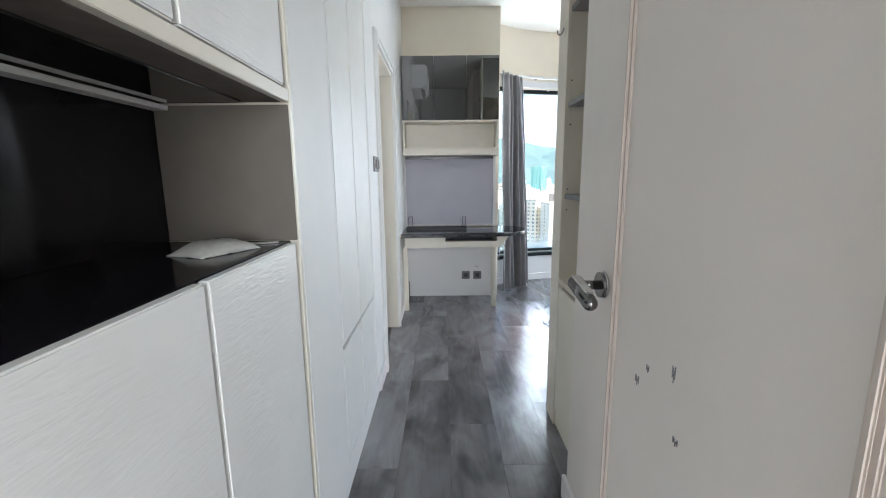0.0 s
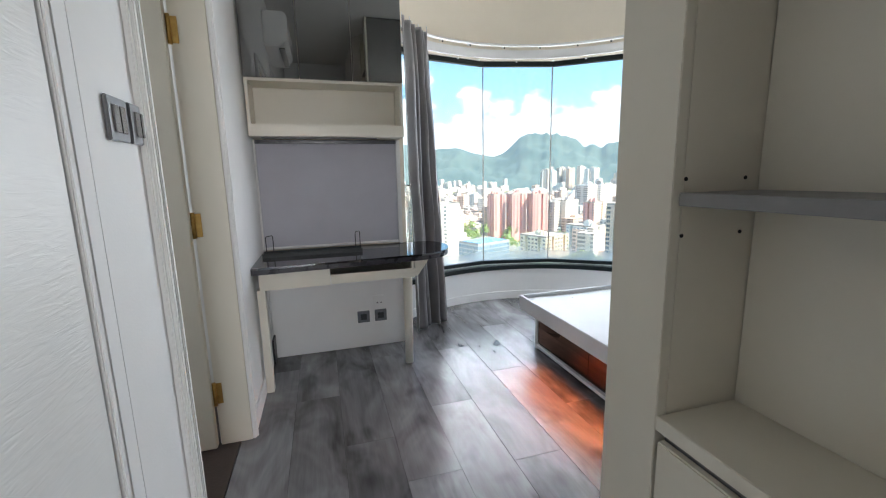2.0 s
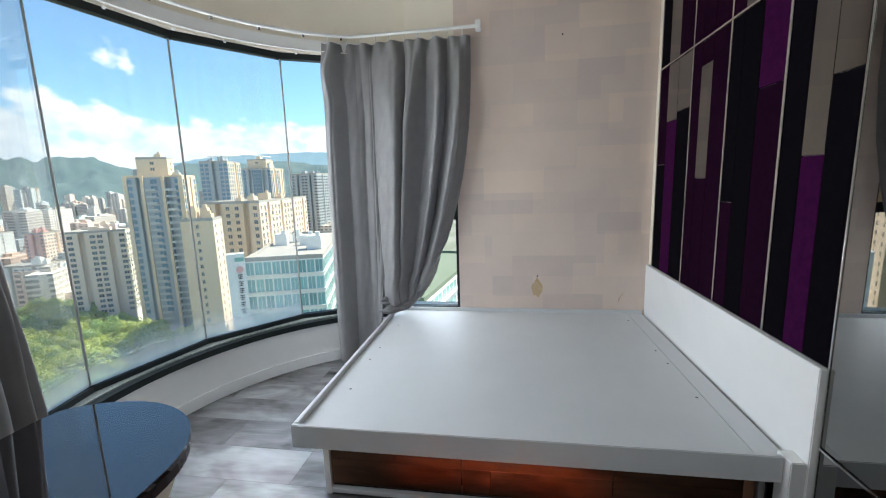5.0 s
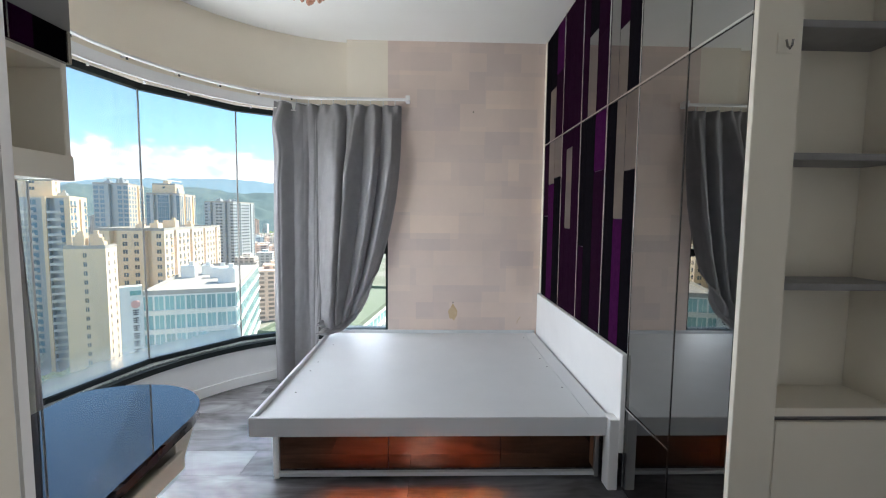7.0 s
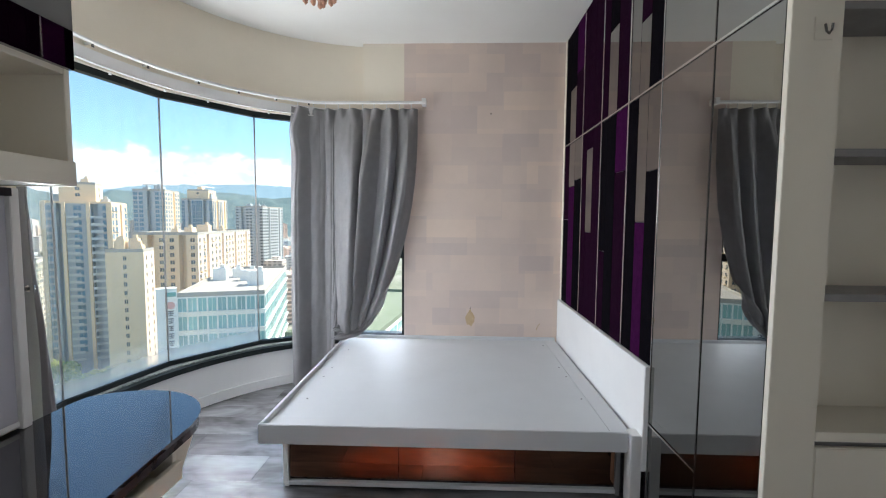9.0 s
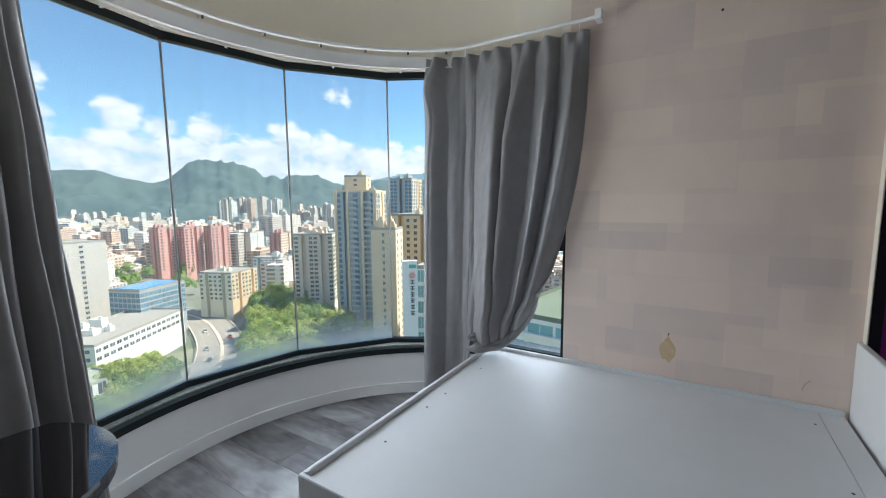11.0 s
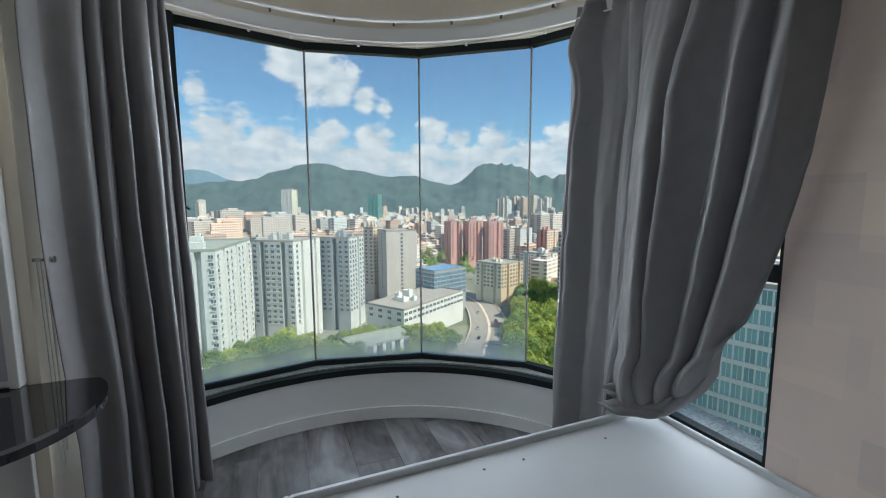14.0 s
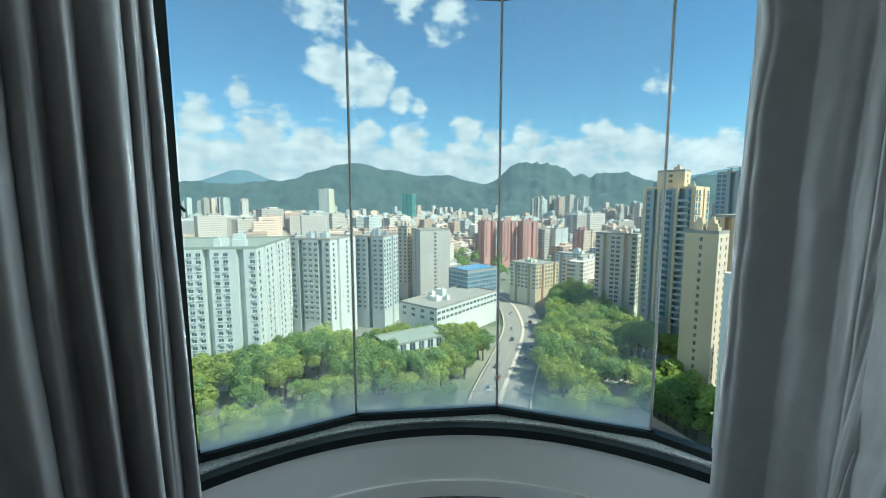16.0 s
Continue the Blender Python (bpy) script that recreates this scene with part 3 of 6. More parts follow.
# ---- curtains ----
def cloth(name, at, surface_fn, nu, nv, label, folds):
    rows = []
    bm = bmesh.new()
    for j in range(nv + 1):
        rows.append([bm.verts.new(surface_fn(i / nu, j / nv)) for i in range(nu + 1)])
    for r0, r1 in zip(rows, rows[1:]):
        for i in range(nu):
            bm.faces.new((r0[i], r0[i + 1], r1[i + 1], r1[i]))
    th = thing(name, at, label, "curtain", "pair of curtains")
    ob = part("drape", bm, CURTAIN, th, smooth=True)
    sol = ob.modifiers.new("thick", "SOLIDIFY")
    sol.thickness = 0.003
    top = surface_fn
    for k in range(folds):
        u = (k + 0.5) / folds
        p = top(u, 0.0)
        tube("hook", p + Vector((0, 0, -0.012)), p + Vector((0, 0, 0.045)), 0.004, WHITE, th, "white curtain hook", seg=6)
    return th


def chance(k, seed):
    """A fixed number between 0 and 1 for each fold."""
    return (math.sin(k * 12.9898 + seed * 78.233) * 43758.5453) % 1.0


def folds_at(u, v, n, seed):
    """Heavy cloth: rounded folds of uneven width and depth that meet in sharp creases. Depth 0 to 1, and side lean."""
    w = u * n + 1.05 * noise.noise(Vector((u * 2.3, v * 0.45, seed))) + 0.10 * noise.noise(Vector((u * 8, v * 1.6, seed + 5)))
    k = math.floor(w)
    q = (w - k) ** (0.7 + 0.8 * chance(k, seed))
    bow = math.sin(math.pi * q)
    depth = 0.30 + 0.70 * chance(k, seed + 1)
    crease = 0.07 * math.exp(-((q - 0.35 - 0.3 * chance(k, seed + 2)) / 0.07) ** 2) * (0.4 + noise.noise(Vector((k * 1.7, v * 2.2, seed))))
    return depth * max(0.0, bow) ** 1.1 - crease, (chance(k, seed + 3) - 0.35) * bow


HEM = ((0.0, 3.13, 4.725, 0.386), (0.25, 3.16, 4.63, 0.39), (0.5, 3.25, 4.555, 0.395), (0.66, 3.29, 4.505, 0.415), (0.82, 3.30, 4.43, 0.50), (1.0, 3.315, 4.33, 0.66))


def hem(k):
    """The gathered lower edge, from the bed corner up along the side window."""
    cols = list(zip(*HEM))
    return [float(np.interp(k, cols[0], c)) for c in cols[1:]]


def east_drape(u, v):
    y_top = 5.065 - 1.035 * u
    x_top = min(3.285, CX + math.sqrt(max(1.45 ** 2 - (y_top - CY) ** 2, 0)))
    us = 0.30
    k = max(0.0, (u - us) / (1 - us))
    if u < us:
        y_b, x_b, z_b, p = 5.04 - 0.29 * (u / us), 3.11 + 0.06 * (u / us), 0.012, 1.3
    else:
        x_b, y_b, z_b = hem(k)
        p = 1.4 + 1.1 * min(1, k * 1.5)
        z_b = 0.012 + (z_b - 0.012) * min(1, k * 14)
    g = v ** p
    y, x, z = y_top + (y_b - y_top) * g, x_top + (x_b - x_top) * v, 2.318 + (z_b - 2.318) * v
    f, lean = folds_at(u, v, 5.4, 2.6)
    edge = min(1.0, (1.0 - u) / 0.08)
    f, lean = f * edge, lean * edge
    pleat = math.exp(-(v / 0.04) ** 2)
    fall = min(1.0, v / 0.30)
    amp = 0.054 + 0.095 * fall * fall * (3 - 2 * fall)
    amp *= 1 - 0.85 * (v ** 4) * min(1.0, max(0.0, (u - us) / 0.1))
    x += 0.035 - amp * f + 0.020 * pleat * math.sin(2 * math.pi * 10 * u)
    y += 0.075 * fall * lean * (1 - 0.9 * v ** 3)
    recess = math.exp(-((u - 0.235) / 0.055) ** 2) * min(1.0, v * 5)
    x += 0.07 * recess
    x += noise.noise(Vector((u * 9, v * 7, 1.3))) * 0.010 + noise.noise(Vector((u * 26 + v * 14, v * 11 - u * 8, 4.0))) * 0.0045
    blob = math.exp(-((v - 0.09) / 0.06) ** 2) * math.exp(-((u - 0.07) / 0.06) ** 2)
    x -= 0.07 * blob
    y += 0.02 * blob
    if u > us and v > 0.86:
        f2 = (v - 0.86) / 0.14
        x -= 0.05 * math.sin(math.pi * f2) * min(1, 3 * k)
        z += 0.008 * math.sin(k * 17 + 2) * f2 + 0.02 * math.sin(math.pi * f2)
        y += 0.010 * math.sin(k * 11 + 1) * f2
        if y < 4.70:
            z = max(z, 0.378)
    return Vector((min(x, 3.356), y, z))


def north_drape(u, v):
    a = 133.0 - 17.0 * u
    t = Vector((1.03, 5.14, 0)).lerp(on_arc(116, 1.43), u ** 0.85)
    bx, by = 1.05 + 0.36 * u, 5.06 + 0.40 * u
    belly = math.sin(math.pi * min(1, v * 1.25))
    x = t.x + (bx - t.x) * v - 0.02 * belly * (1 - u)
    lobe = math.exp(-((v - 0.14) / 0.13) ** 2) * max(0.0, 1 - 1.6 * u) ** 0.7
    y = t.y + (by - t.y) * v - 0.06 * belly * (1 - u) - 0.045 * lobe
    z = 2.318 + (0.02 - 2.318) * v
    f, lean = folds_at(u ** 1.3, v, 6.0, 7.7)
    amp = 0.075 + 0.055 * v
    x += 0.03 * lean * v
    n = Vector((math.cos(radians(a)), math.sin(radians(a)), 0))
    off = amp * (f - 0.45) + noise.noise(Vector((u * 6, v * 5, 8.0))) * 0.018 + 0.015 * math.exp(-(v / 0.035) ** 2) * math.sin(2 * math.pi * 7 * u)
    p = Vector((x, y, z)) - n * (0.03 + off)
    return Vector((max(p.x, 1.008) if p.y < 5.37 else p.x, p.y, p.z))


east_curtain = cloth("curtain", (3.15, 4.8, 0.0), east_drape, 340, 120, "grey fabric curtain swept aside onto the bed corner", 10)
for dx, dy, dz, r, k0, k1 in ((-0.006, 0.0, 0.012, 0.023, 0.0, 0.97), (-0.016, 0.035, 0.030, 0.024, 0.14, 0.80), (-0.006, 0.062, 0.066, 0.022, 0.18, 0.92), (-0.034, 0.09, 0.095, 0.018, 0.25, 0.75)):
    line = []
    for j in range(33):
        k = k0 + (k1 - k0) * j / 32
        x, y, z = hem(k)
        wob = noise.noise(Vector((k * 5, dy * 40, 2.0)))
        line.append(Vector((min(x + dx + 0.008 * wob, 3.34), y + dy * (1 - 0.3 * k) + 0.008 * wob, z + dz + 0.006 * wob)))
    sweep("gathered_hem", line, r, CURTAIN, east_curtain, "rolled gathered hem", taper=True)
cloth("curtain", (1.2, 5.4, 0.0), north_drape, 220, 80, "grey fabric curtain hanging gathered beside the desk", 6)

# ---- glass panel wall over the bed ----
EDGES = (1.001, 1.318, 1.69, 2.04, 2.445, 2.83, 3.31)
SEAM = 2.007
panels = thing("panel_wall", (2.1, SOUTH, 0.36), "wall of smoked mirror and purple glass panels with silver trim", "wall panel")
box("backing", 1.0005, EAST - 0.002, SOUTH - 0.0295, SOUTH - 0.008, 0.0, CEIL - 0.001, BLACK_TOP, panels, bevel=0)


def tile(x0, x1, z0, z1, material, name="pane", out=0.0):
    return box(name, x0 + 0.003, x1 - 0.003, SOUTH - 0.0075, SOUTH + out, z0 + 0.002, z1 - 0.002, material, panels, bevel=0.0012)


tile(EDGES[0], EDGES[1], SEAM + 0.004, CEIL - 0.01, GREY_MIRROR, "mirror")
tile(EDGES[0], EDGES[1], 0.012, SEAM - 0.004, GREY_MIRROR, "mirror")
tile(EDGES[1], EDGES[2], SEAM + 0.004, CEIL - 0.01, GREY_MIRROR, "mirror")
tile(EDGES[1], EDGES[2], 0.444, SEAM - 0.004, GREY_MIRROR, "mirror")
tile(EDGES[1], EDGES[2], 0.012, 0.434, DARK_MIRROR, "mirror")
STRIPS = (  # bounds of the upright strips of a panel, and per strip the glass from top to bottom
    (EDGES[2], EDGES[3], ((0.0, 0.36, ((CEIL, 2.55, PLUM), (2.55, SEAM, VELVET_BLACK)), ((SEAM, 1.62, STRIP_MIRROR), (1.62, 0.71, VELVET_BLACK))),
                          (0.36, 0.66, ((CEIL, 2.36, PLUM), (2.36, SEAM, STRIP_MIRROR)), ((SEAM, 1.38, STRIP_MIRROR), (1.38, 0.71, PURPLE))),
                          (0.66, 1.0, ((CEIL, SEAM, STRIP_MIRROR),), ((SEAM, 0.71, VELVET_BLACK),)))),
    (EDGES[3], EDGES[4], ((0.0, 0.42, ((CEIL, 2.45, PLUM), (2.45, SEAM, PLUM)), ((SEAM, 1.66, PURPLE), (1.66, 0.71, PLUM))),
                          (0.42, 0.75, ((CEIL, 2.50, VELVET_BLACK), (2.50, SEAM, STRIP_MIRROR)), ((SEAM, 0.71, VELVET_BLACK),)),
                          (0.75, 1.0, ((CEIL, SEAM, PLUM),), ((SEAM, 1.2, VELVET_BLACK), (1.2, 0.71, PLUM))))),
    (EDGES[4], EDGES[5], ((0.0, 0.42, ((CEIL, SEAM, PLUM),), ((SEAM, 0.71, PLUM),)),
                          (0.42, 0.74, ((CEIL, 2.5, PLUM), (2.5, SEAM, PLUM)), ((SEAM, 1.88, PLUM), (1.88, 1.31, STRIP_MIRROR), (1.31, 0.71, PLUM))),
                          (0.74, 1.0, ((CEIL, SEAM, PLUM),), ((SEAM, 0.71, PLUM),)))),
    (EDGES[5], EDGES[6], ((0.0, 0.40, ((CEIL, 2.5, PURPLE), (2.5, SEAM, PLUM)), ((SEAM, 1.70, STRIP_MIRROR), (1.70, 0.71, VELVET_BLACK))),
                          (0.40, 0.72, ((CEIL, 2.42, VELVET_BLACK), (2.42, SEAM, STRIP_MIRROR)), ((SEAM, 1.66, STRIP_MIRROR), (1.66, 0.71, PURPLE))),
                          (0.72, 1.0, ((CEIL, SEAM, VELVET_BLACK),), ((SEAM, 1.4, PLUM), (1.4, 0.71, VELVET_BLACK))))),
)
for x0, x1, strips in STRIPS:
    for f0, f1, upper, lower in strips:
        a, b = x0 + (x1 - x0) * f0, x0 + (x1 - x0) * f1
        a, b = a + (0.006 if f0 == 0 else -0.0025), b - (0.006 if f1 == 1.0 else -0.0025)
        for hi, lo, mt in (*upper, *lower):
            tile(a, b, lo + (0.006 if lo == SEAM else 0), hi - (0.006 if hi in (SEAM, CEIL) else 0), mt)
for x in EDGES[3:]:
    box("upright_trim", x - 0.007, x + 0.007, SOUTH - 0.0075, SOUTH + 0.004, 0.71, CEIL - 0.002, CHROME, panels, "bright silver trim strip")
for x in EDGES[1:3]:
    box("upright_trim", x - 0.004, x + 0.004, SOUTH - 0.0075, SOUTH + 0.003, 0.01, CEIL - 0.002, STEEL if x < 1.5 else CHROME, panels, "slim silver trim strip")
box("cross_trim", EDGES[0], EDGES[6], SOUTH - 0.0075, SOUTH + 0.0055, SEAM - 0.005, SEAM + 0.005, CHROME, panels, "bright silver trim strip")
box("cross_trim", EDGES[1], EDGES[2], SOUTH - 0.0075, SOUTH + 0.0055, 0.434, 0.443, CHROME, panels, "bright silver trim strip")
box("edge_board", EDGES[6] + 0.008, EAST - 0.003, SOUTH - 0.0075, SOUTH + 0.004, 0.71, CEIL - 0.002, CREAM, panels)
box("headboard", EDGES[2] + 0.006, EAST - 0.003, SOUTH - 0.0075, SOUTH + 0.022, 0.20, 0.707, WHITE, panels, "low white headboard panel", 0.003)

# ---- bed platform ----
bed = thing("bed_platform", (2.55, 3.75, 0), "white wooden bed platform with rim and tea-mirror base, no mattress", "bed")
BX0, BX1, BY0, BY1 = 1.73, EAST - 0.004, 2.826, 4.667
box("deck", BX0 + 0.022, BX1 - 0.02, BY0 + 0.10, BY1 - 0.022, 0.318, 0.346, BED_WHITE, bed, "white laminate deck", 0.001)
box("deck_edge", BX0 + 0.022, BX1 - 0.02, BY0 + 0.002, BY0 + 0.098, 0.318, 0.347, BED_WHITE, bed, bevel=0.001)
box("rim", BX0, BX0 + 0.02, 2.86, BY1, 0.272, 0.371, BED_WHITE, bed, bevel=0.003)
box("rim", BX0 + 0.0205, BX1, BY1 - 0.02, BY1, 0.272, 0.371, BED_WHITE, bed, bevel=0.003)
box("rim", BX1 - 0.018, BX1, BY0 + 0.002, BY1 - 0.021, 0.318, 0.371, BED_WHITE, bed, bevel=0.003)
box("post", 1.70, 1.775, 2.808, 2.858, 0, 0.371, WHITE, bed, "white corner post", 0.003)
box("base_core", 1.835, BX1, 2.84, 4.575, 0.0, 0.316, BLACK_TOP, bed, bevel=0)
for y0, y1 in ((2.885, 3.385), (3.388, 3.978), (3.982, 4.548)):
    box("drawer_front", 1.822, 1.834, y0, y1, 0.048, 0.27, TEA_MIRROR, bed, "brown tea-mirror drawer front")
box("base_stile", 1.812, 1.834, 4.551, 4.576, 0, 0.317, WHITE, bed)
box("base_stile", 1.812, 1.834, 2.86, 2.882, 0, 0.317, GREY_SHELF, bed)
box("base_rail", 1.808, 1.834, 2.883, 4.550, 0.012, 0.032, BED_WHITE, bed)
box("side_panel", 1.835, BX1, 4.5755, 4.59, 0, 0.316, WHITE, bed)
for x, y in ((2.09, 4.55), (2.43, 4.565), (2.60, 4.56), (2.16, 2.955), (2.51, 2.95), (2.68, 2.955), (3.2, 2.96), (3.0, 4.55)):
    tube("screw_hole", (x, y, 0.3455), (x, y, 0.3468), 0.006, BLACK_PLASTIC, bed, seg=8)
# added fill lamp for window light the tea mirrors bounce orange onto the floor
strip = window_light("mirror_bounce_fill", (1.80, 3.86, 0.21), (1.53, 3.86, 0.0), 0.85, 0.05, 1.15, (1.0, 0.20, 0.022))
strip.data.spread = radians(78)

# torn patch and pin holes in the wallpaper
bm = bmesh.new()
ring = []
for k in range(28):
    a = 2 * math.pi * k / 28
    r = 0.042 + 0.010 * noise.noise(Vector((math.cos(a) * 2, math.sin(a) * 2, 0)))
    taper = 1 - 0.55 * max(0, math.sin(a))
    ring.append(bm.verts.new((EAST - 0.0015, 3.568 + r * math.cos(a) * taper, 0.535 + r * 1.7 * math.sin(a))))
bm.faces.new(ring)
ext = bmesh.ops.extrude_face_region(bm, geom=bm.faces[:])
for v in ext["geom"]:
    if isinstance(v, bmesh.types.BMVert):
        v.co.x += 0.001
tagged(part("torn_patch", bm, TORN), "brown torn patch in the wallpaper above the bed", "stain")
bm = bmesh.new()
add_tube(bm, (EAST - 0.010, 3.565, 0.625), (EAST + 0.002, 3.568, 0.612), 0.0035)
tagged(part("nail", bm, STEEL), "small steel nail in the wallpaper", "nail")
bm = bmesh.new()
add_tube(bm, (EAST - 0.004, 3.409, 2.294), (EAST + 0.002, 3.409, 2.294), 0.006)
tagged(part("wall_plug", bm, BLACK_PLASTIC), "small dark wall plug in the wallpaper", "wall plug")
bm = bmesh.new()
for k in range(6):
    a, b = k / 6, (k + 1) / 6
    add_tube(bm, (EAST - 0.001, 2.985 - 0.03 * a * a, 0.43 + 0.06 * a), (EAST - 0.001, 2.985 - 0.03 * b * b, 0.43 + 0.06 * b), 0.003, seg=5)
tagged(part("tear_mark", bm, TORN), "short brown tear in the wallpaper", "stain")

# ---- open shelf unit ----
SX, SB = 0.98, 1.165
shelf = thing("shelf_unit", (1.1, 2.46, 0), "tall warm-white built-in shelf unit with empty shelves", "shelf")
box("end_panel", SX, 1.0, 2.652, SOUTH + 0.002, 0.0, CEIL - 0.002, WARM_WHITE, shelf)
box("side_board", 1.0005, SB + 0.02, 2.652, 2.757, 0.0, CEIL - 0.002, WARM_WHITE, shelf)
box("inner_side", SX + 0.004, SB, 2.178, 2.245, 0.0, CEIL - 0.002, WARM_WHITE, shelf)
box("back", SB, SB + 0.02, 2.178, 2.651, 0.0, CEIL - 0.002, WARM_WHITE, shelf)
box("deck", SX, SB - 0.001, 2.246, 2.651, 0.748, 0.776, WARM_WHITE, shelf)
for z in (1.156, 1.565, 1.962, 2.40):
    box("shelf", SX + 0.012, SB - 0.001, 2.246, 2.651, z, z + 0.022, GREY_SHELF, shelf, "grey shelf board")
box("door", SX + 0.002, SX + 0.02, 2.25, 2.648, 0.09, 0.728, WARM_WHITE, shelf, bevel=0.003)
box("door_recess", SX + 0.022, SX + 0.03, 2.246, 2.651, 0.70, 0.747, GREY_SHELF, shelf)
box("plinth", SX + 0.012, SX + 0.03, 2.246, 2.651, 0.0, 0.088, WARM_WHITE, shelf)
for z in (1.105, 1.20, 1.49, 1.68):
    for x in (1.005, 1.135):
        tube("peg_hole", (x, 2.6505, z), (x, 2.6525, z), 0.0035, BLACK_PLASTIC, shelf, seg=8)
hook = thing("wall_hook", (0.97, 2.705, 1.88), "small steel hook on a clear adhesive plate", "hook")
box("plate", 0.9765, 0.9795, 2.680, 2.730, 1.875, 1.935, WARM_WHITE, hook, bevel=0.001)
sweep("hook_wire", [Vector((0.975, 2.705, 1.915)), Vector((0.970, 2.705, 1.895)), Vector((0.960, 2.706, 1.884)), Vector((0.950, 2.708, 1.89)), Vector((0.947, 2.709, 1.905))], 0.003, STEEL, hook)

# ---- open bedroom door ----
DX = 0.77
door = thing("door_2", (0.79, 1.25, 0.01), "white bedroom door with bead moulding standing open", "door", kind="structure")
box("leaf", DX, DX + 0.04, 0.885, 1.632, 0.01, 2.04, DOOR_PAINT, door, bevel=0.003)
for y0, y1, z0, z1 in ((1.498, 1.518, 0.13, 1.92), (1.008, 1.028, 0.13, 1.92), (1.0285, 1.4975, 1.90, 1.92), (1.0285, 1.4975, 0.13, 0.15)):
    bm = bmesh.new()
    add_box(bm, DX - 0.006, DX - 0.0002, y0, y1, z0, z1)
    if y1 - y0 < 0.1:
        add_box(bm, DX - 0.011, DX - 0.006, y0 + 0.006, y1 - 0.006, z0 + 0.006, z1 - 0.006)
    part("moulding", bm, BEAD, door, "beige bead moulding", 0.002)
HY, HZ = 1.578, 1.030
rose = tube("handle", (DX - 0.001, HY, HZ), (DX - 0.012, HY, HZ), 0.027, STEEL, door, "dark nickel lever handle", seg=28)
tube("neck", (DX - 0.012, HY, HZ), (DX - 0.052, HY, HZ), 0.010, STEEL, rose)
lever = tube("lever", (DX - 0.056, HY + 0.014, HZ + 0.002), (DX - 0.062, HY - 0.092, HZ - 0.012), 0.0175, STEEL, rose, "dark nickel grip", r2=0.0145, seg=24)
bm = bmesh.new()
bmesh.ops.create_uvsphere(bm, u_segments=20, v_segments=12, radius=0.0145, matrix=Matrix.Translation((DX - 0.062, HY - 0.092, HZ - 0.012)))
part("grip_end", bm, STEEL, rose, smooth=True)
bm = bmesh.new()
add_box(bm, -0.009, 0.009, -0.048, 0.048, -0.0025, 0.0025, Matrix.Translation((DX - 0.0600, HY - 0.038, HZ + 0.0125)) @ Matrix.Rotation(0.132, 4, "X"))
part("grip_inlay", bm, CHROME, rose, "bright chrome inlay", 0.002)
tube("rose_ring", (DX - 0.0005, HY, HZ), (DX - 0.005, HY, HZ), 0.030, CHROME, rose, seg=28)
for y0, z0, w, h in ((1.405, 0.90, 0.006, 0.011), (1.372, 0.938, 0.004, 0.008), (1.297, 0.965, 0.004, 0.016), (1.278, 0.866, 0.006, 0.008)):
    bm = bmesh.new()
    for k in range(5):
        add_box(bm, DX - 0.0008, DX + 0.001, y0 - w + w * 0.45 * k, y0 - w + w * (0.45 * k + 0.35), z0 + h * (0.4 * math.sin(k * 2.3) - 0.4), z0 + h * (0.5 + 0.4 * math.cos(k * 1.7)))
    part("scuff", bm, SCUFF, door, "dark scuff where paint chipped")

# ---- wardrobes along the west side ----
tv = thing("tv_cabinet", (-0.2, 1.4, 0), "white embossed wall cabinet with a black-backed open niche", "cabinet")
NY = 1.824
box("lower_body", -0.48, WEST - 0.024, 0.82, NY, 0.0, 1.066, GAP, tv, bevel=0)
for y0, y1 in ((0.83, 0.938), (0.948, 1.375), (1.387, 1.797)):
    box("lower_door", WEST - 0.022, WEST - 0.001, y0, y1, 0.105, 1.0945, EMBOSS, tv, "white embossed door", 0.003)
    box("upper_door", WEST - 0.022, WEST - 0.001, y0, y1, 1.490, 2.325, EMBOSS, tv, "white embossed door", 0.003)
box("plinth", WEST - 0.022, WEST - 0.001, 0.83, NY, 0.0, 0.10, WHITE, tv)
box("niche_deck", -0.44, WEST - 0.0235, 0.83, NY - 0.001, 1.067, 1.097, NICHE_BLACK, tv, "black niche deck")
box("niche_back", -0.335, -0.315, 0.83, NY - 0.001, 1.0975, 1.453, NICHE_BLACK, tv, "black glass niche back")
box("niche_side", -0.44, WEST - 0.001, NY, NY + 0.018, 0.10, 2.325, WARM_WHITE, tv)
box("niche_lining", -0.314, WEST - 0.004, NY - 0.006, NY - 0.0005, 1.098, 1.4485, TAUPE, tv, "taupe niche lining")
box("niche_end", -0.44, WEST - 0.03, 0.82, 0.83, 1.0975, 1.453, WARM_WHITE, tv)
box("niche_soffit", -0.26, -0.07, 0.83, NY - 0.04, 1.4495, 1.4545, DARK_MIRROR, tv, "smoked mirror soffit strip")
box("upper_body", -0.48, WEST - 0.024, 0.82, NY - 0.001, 1.455, 2.325, GAP, tv, bevel=0)
box("soffit_edge", WEST - 0.022, WEST - 0.001, 0.83, NY - 0.001, 1.455, 1.485, WARM_WHITE, tv)
box("light_pelmet", -0.314, -0.275, 0.83, NY - 0.001, 1.436, 1.4485, WHITE, tv, "white strip along the niche back")
setting(box("trim_wardrobe_filler", -0.48, WEST, NY + 0.020, 2.205, 0.0, 2.328, WHITE), "plain white panel between the cabinets", "panel")
pack = thing("tissue_packet", (-0.10, 1.67, 1.097), "crumpled clear plastic packet lying in the niche", "packet")
bm = bmesh.new()
bmesh.ops.create_grid(bm, x_segments=16, y_segments=10, size=1)
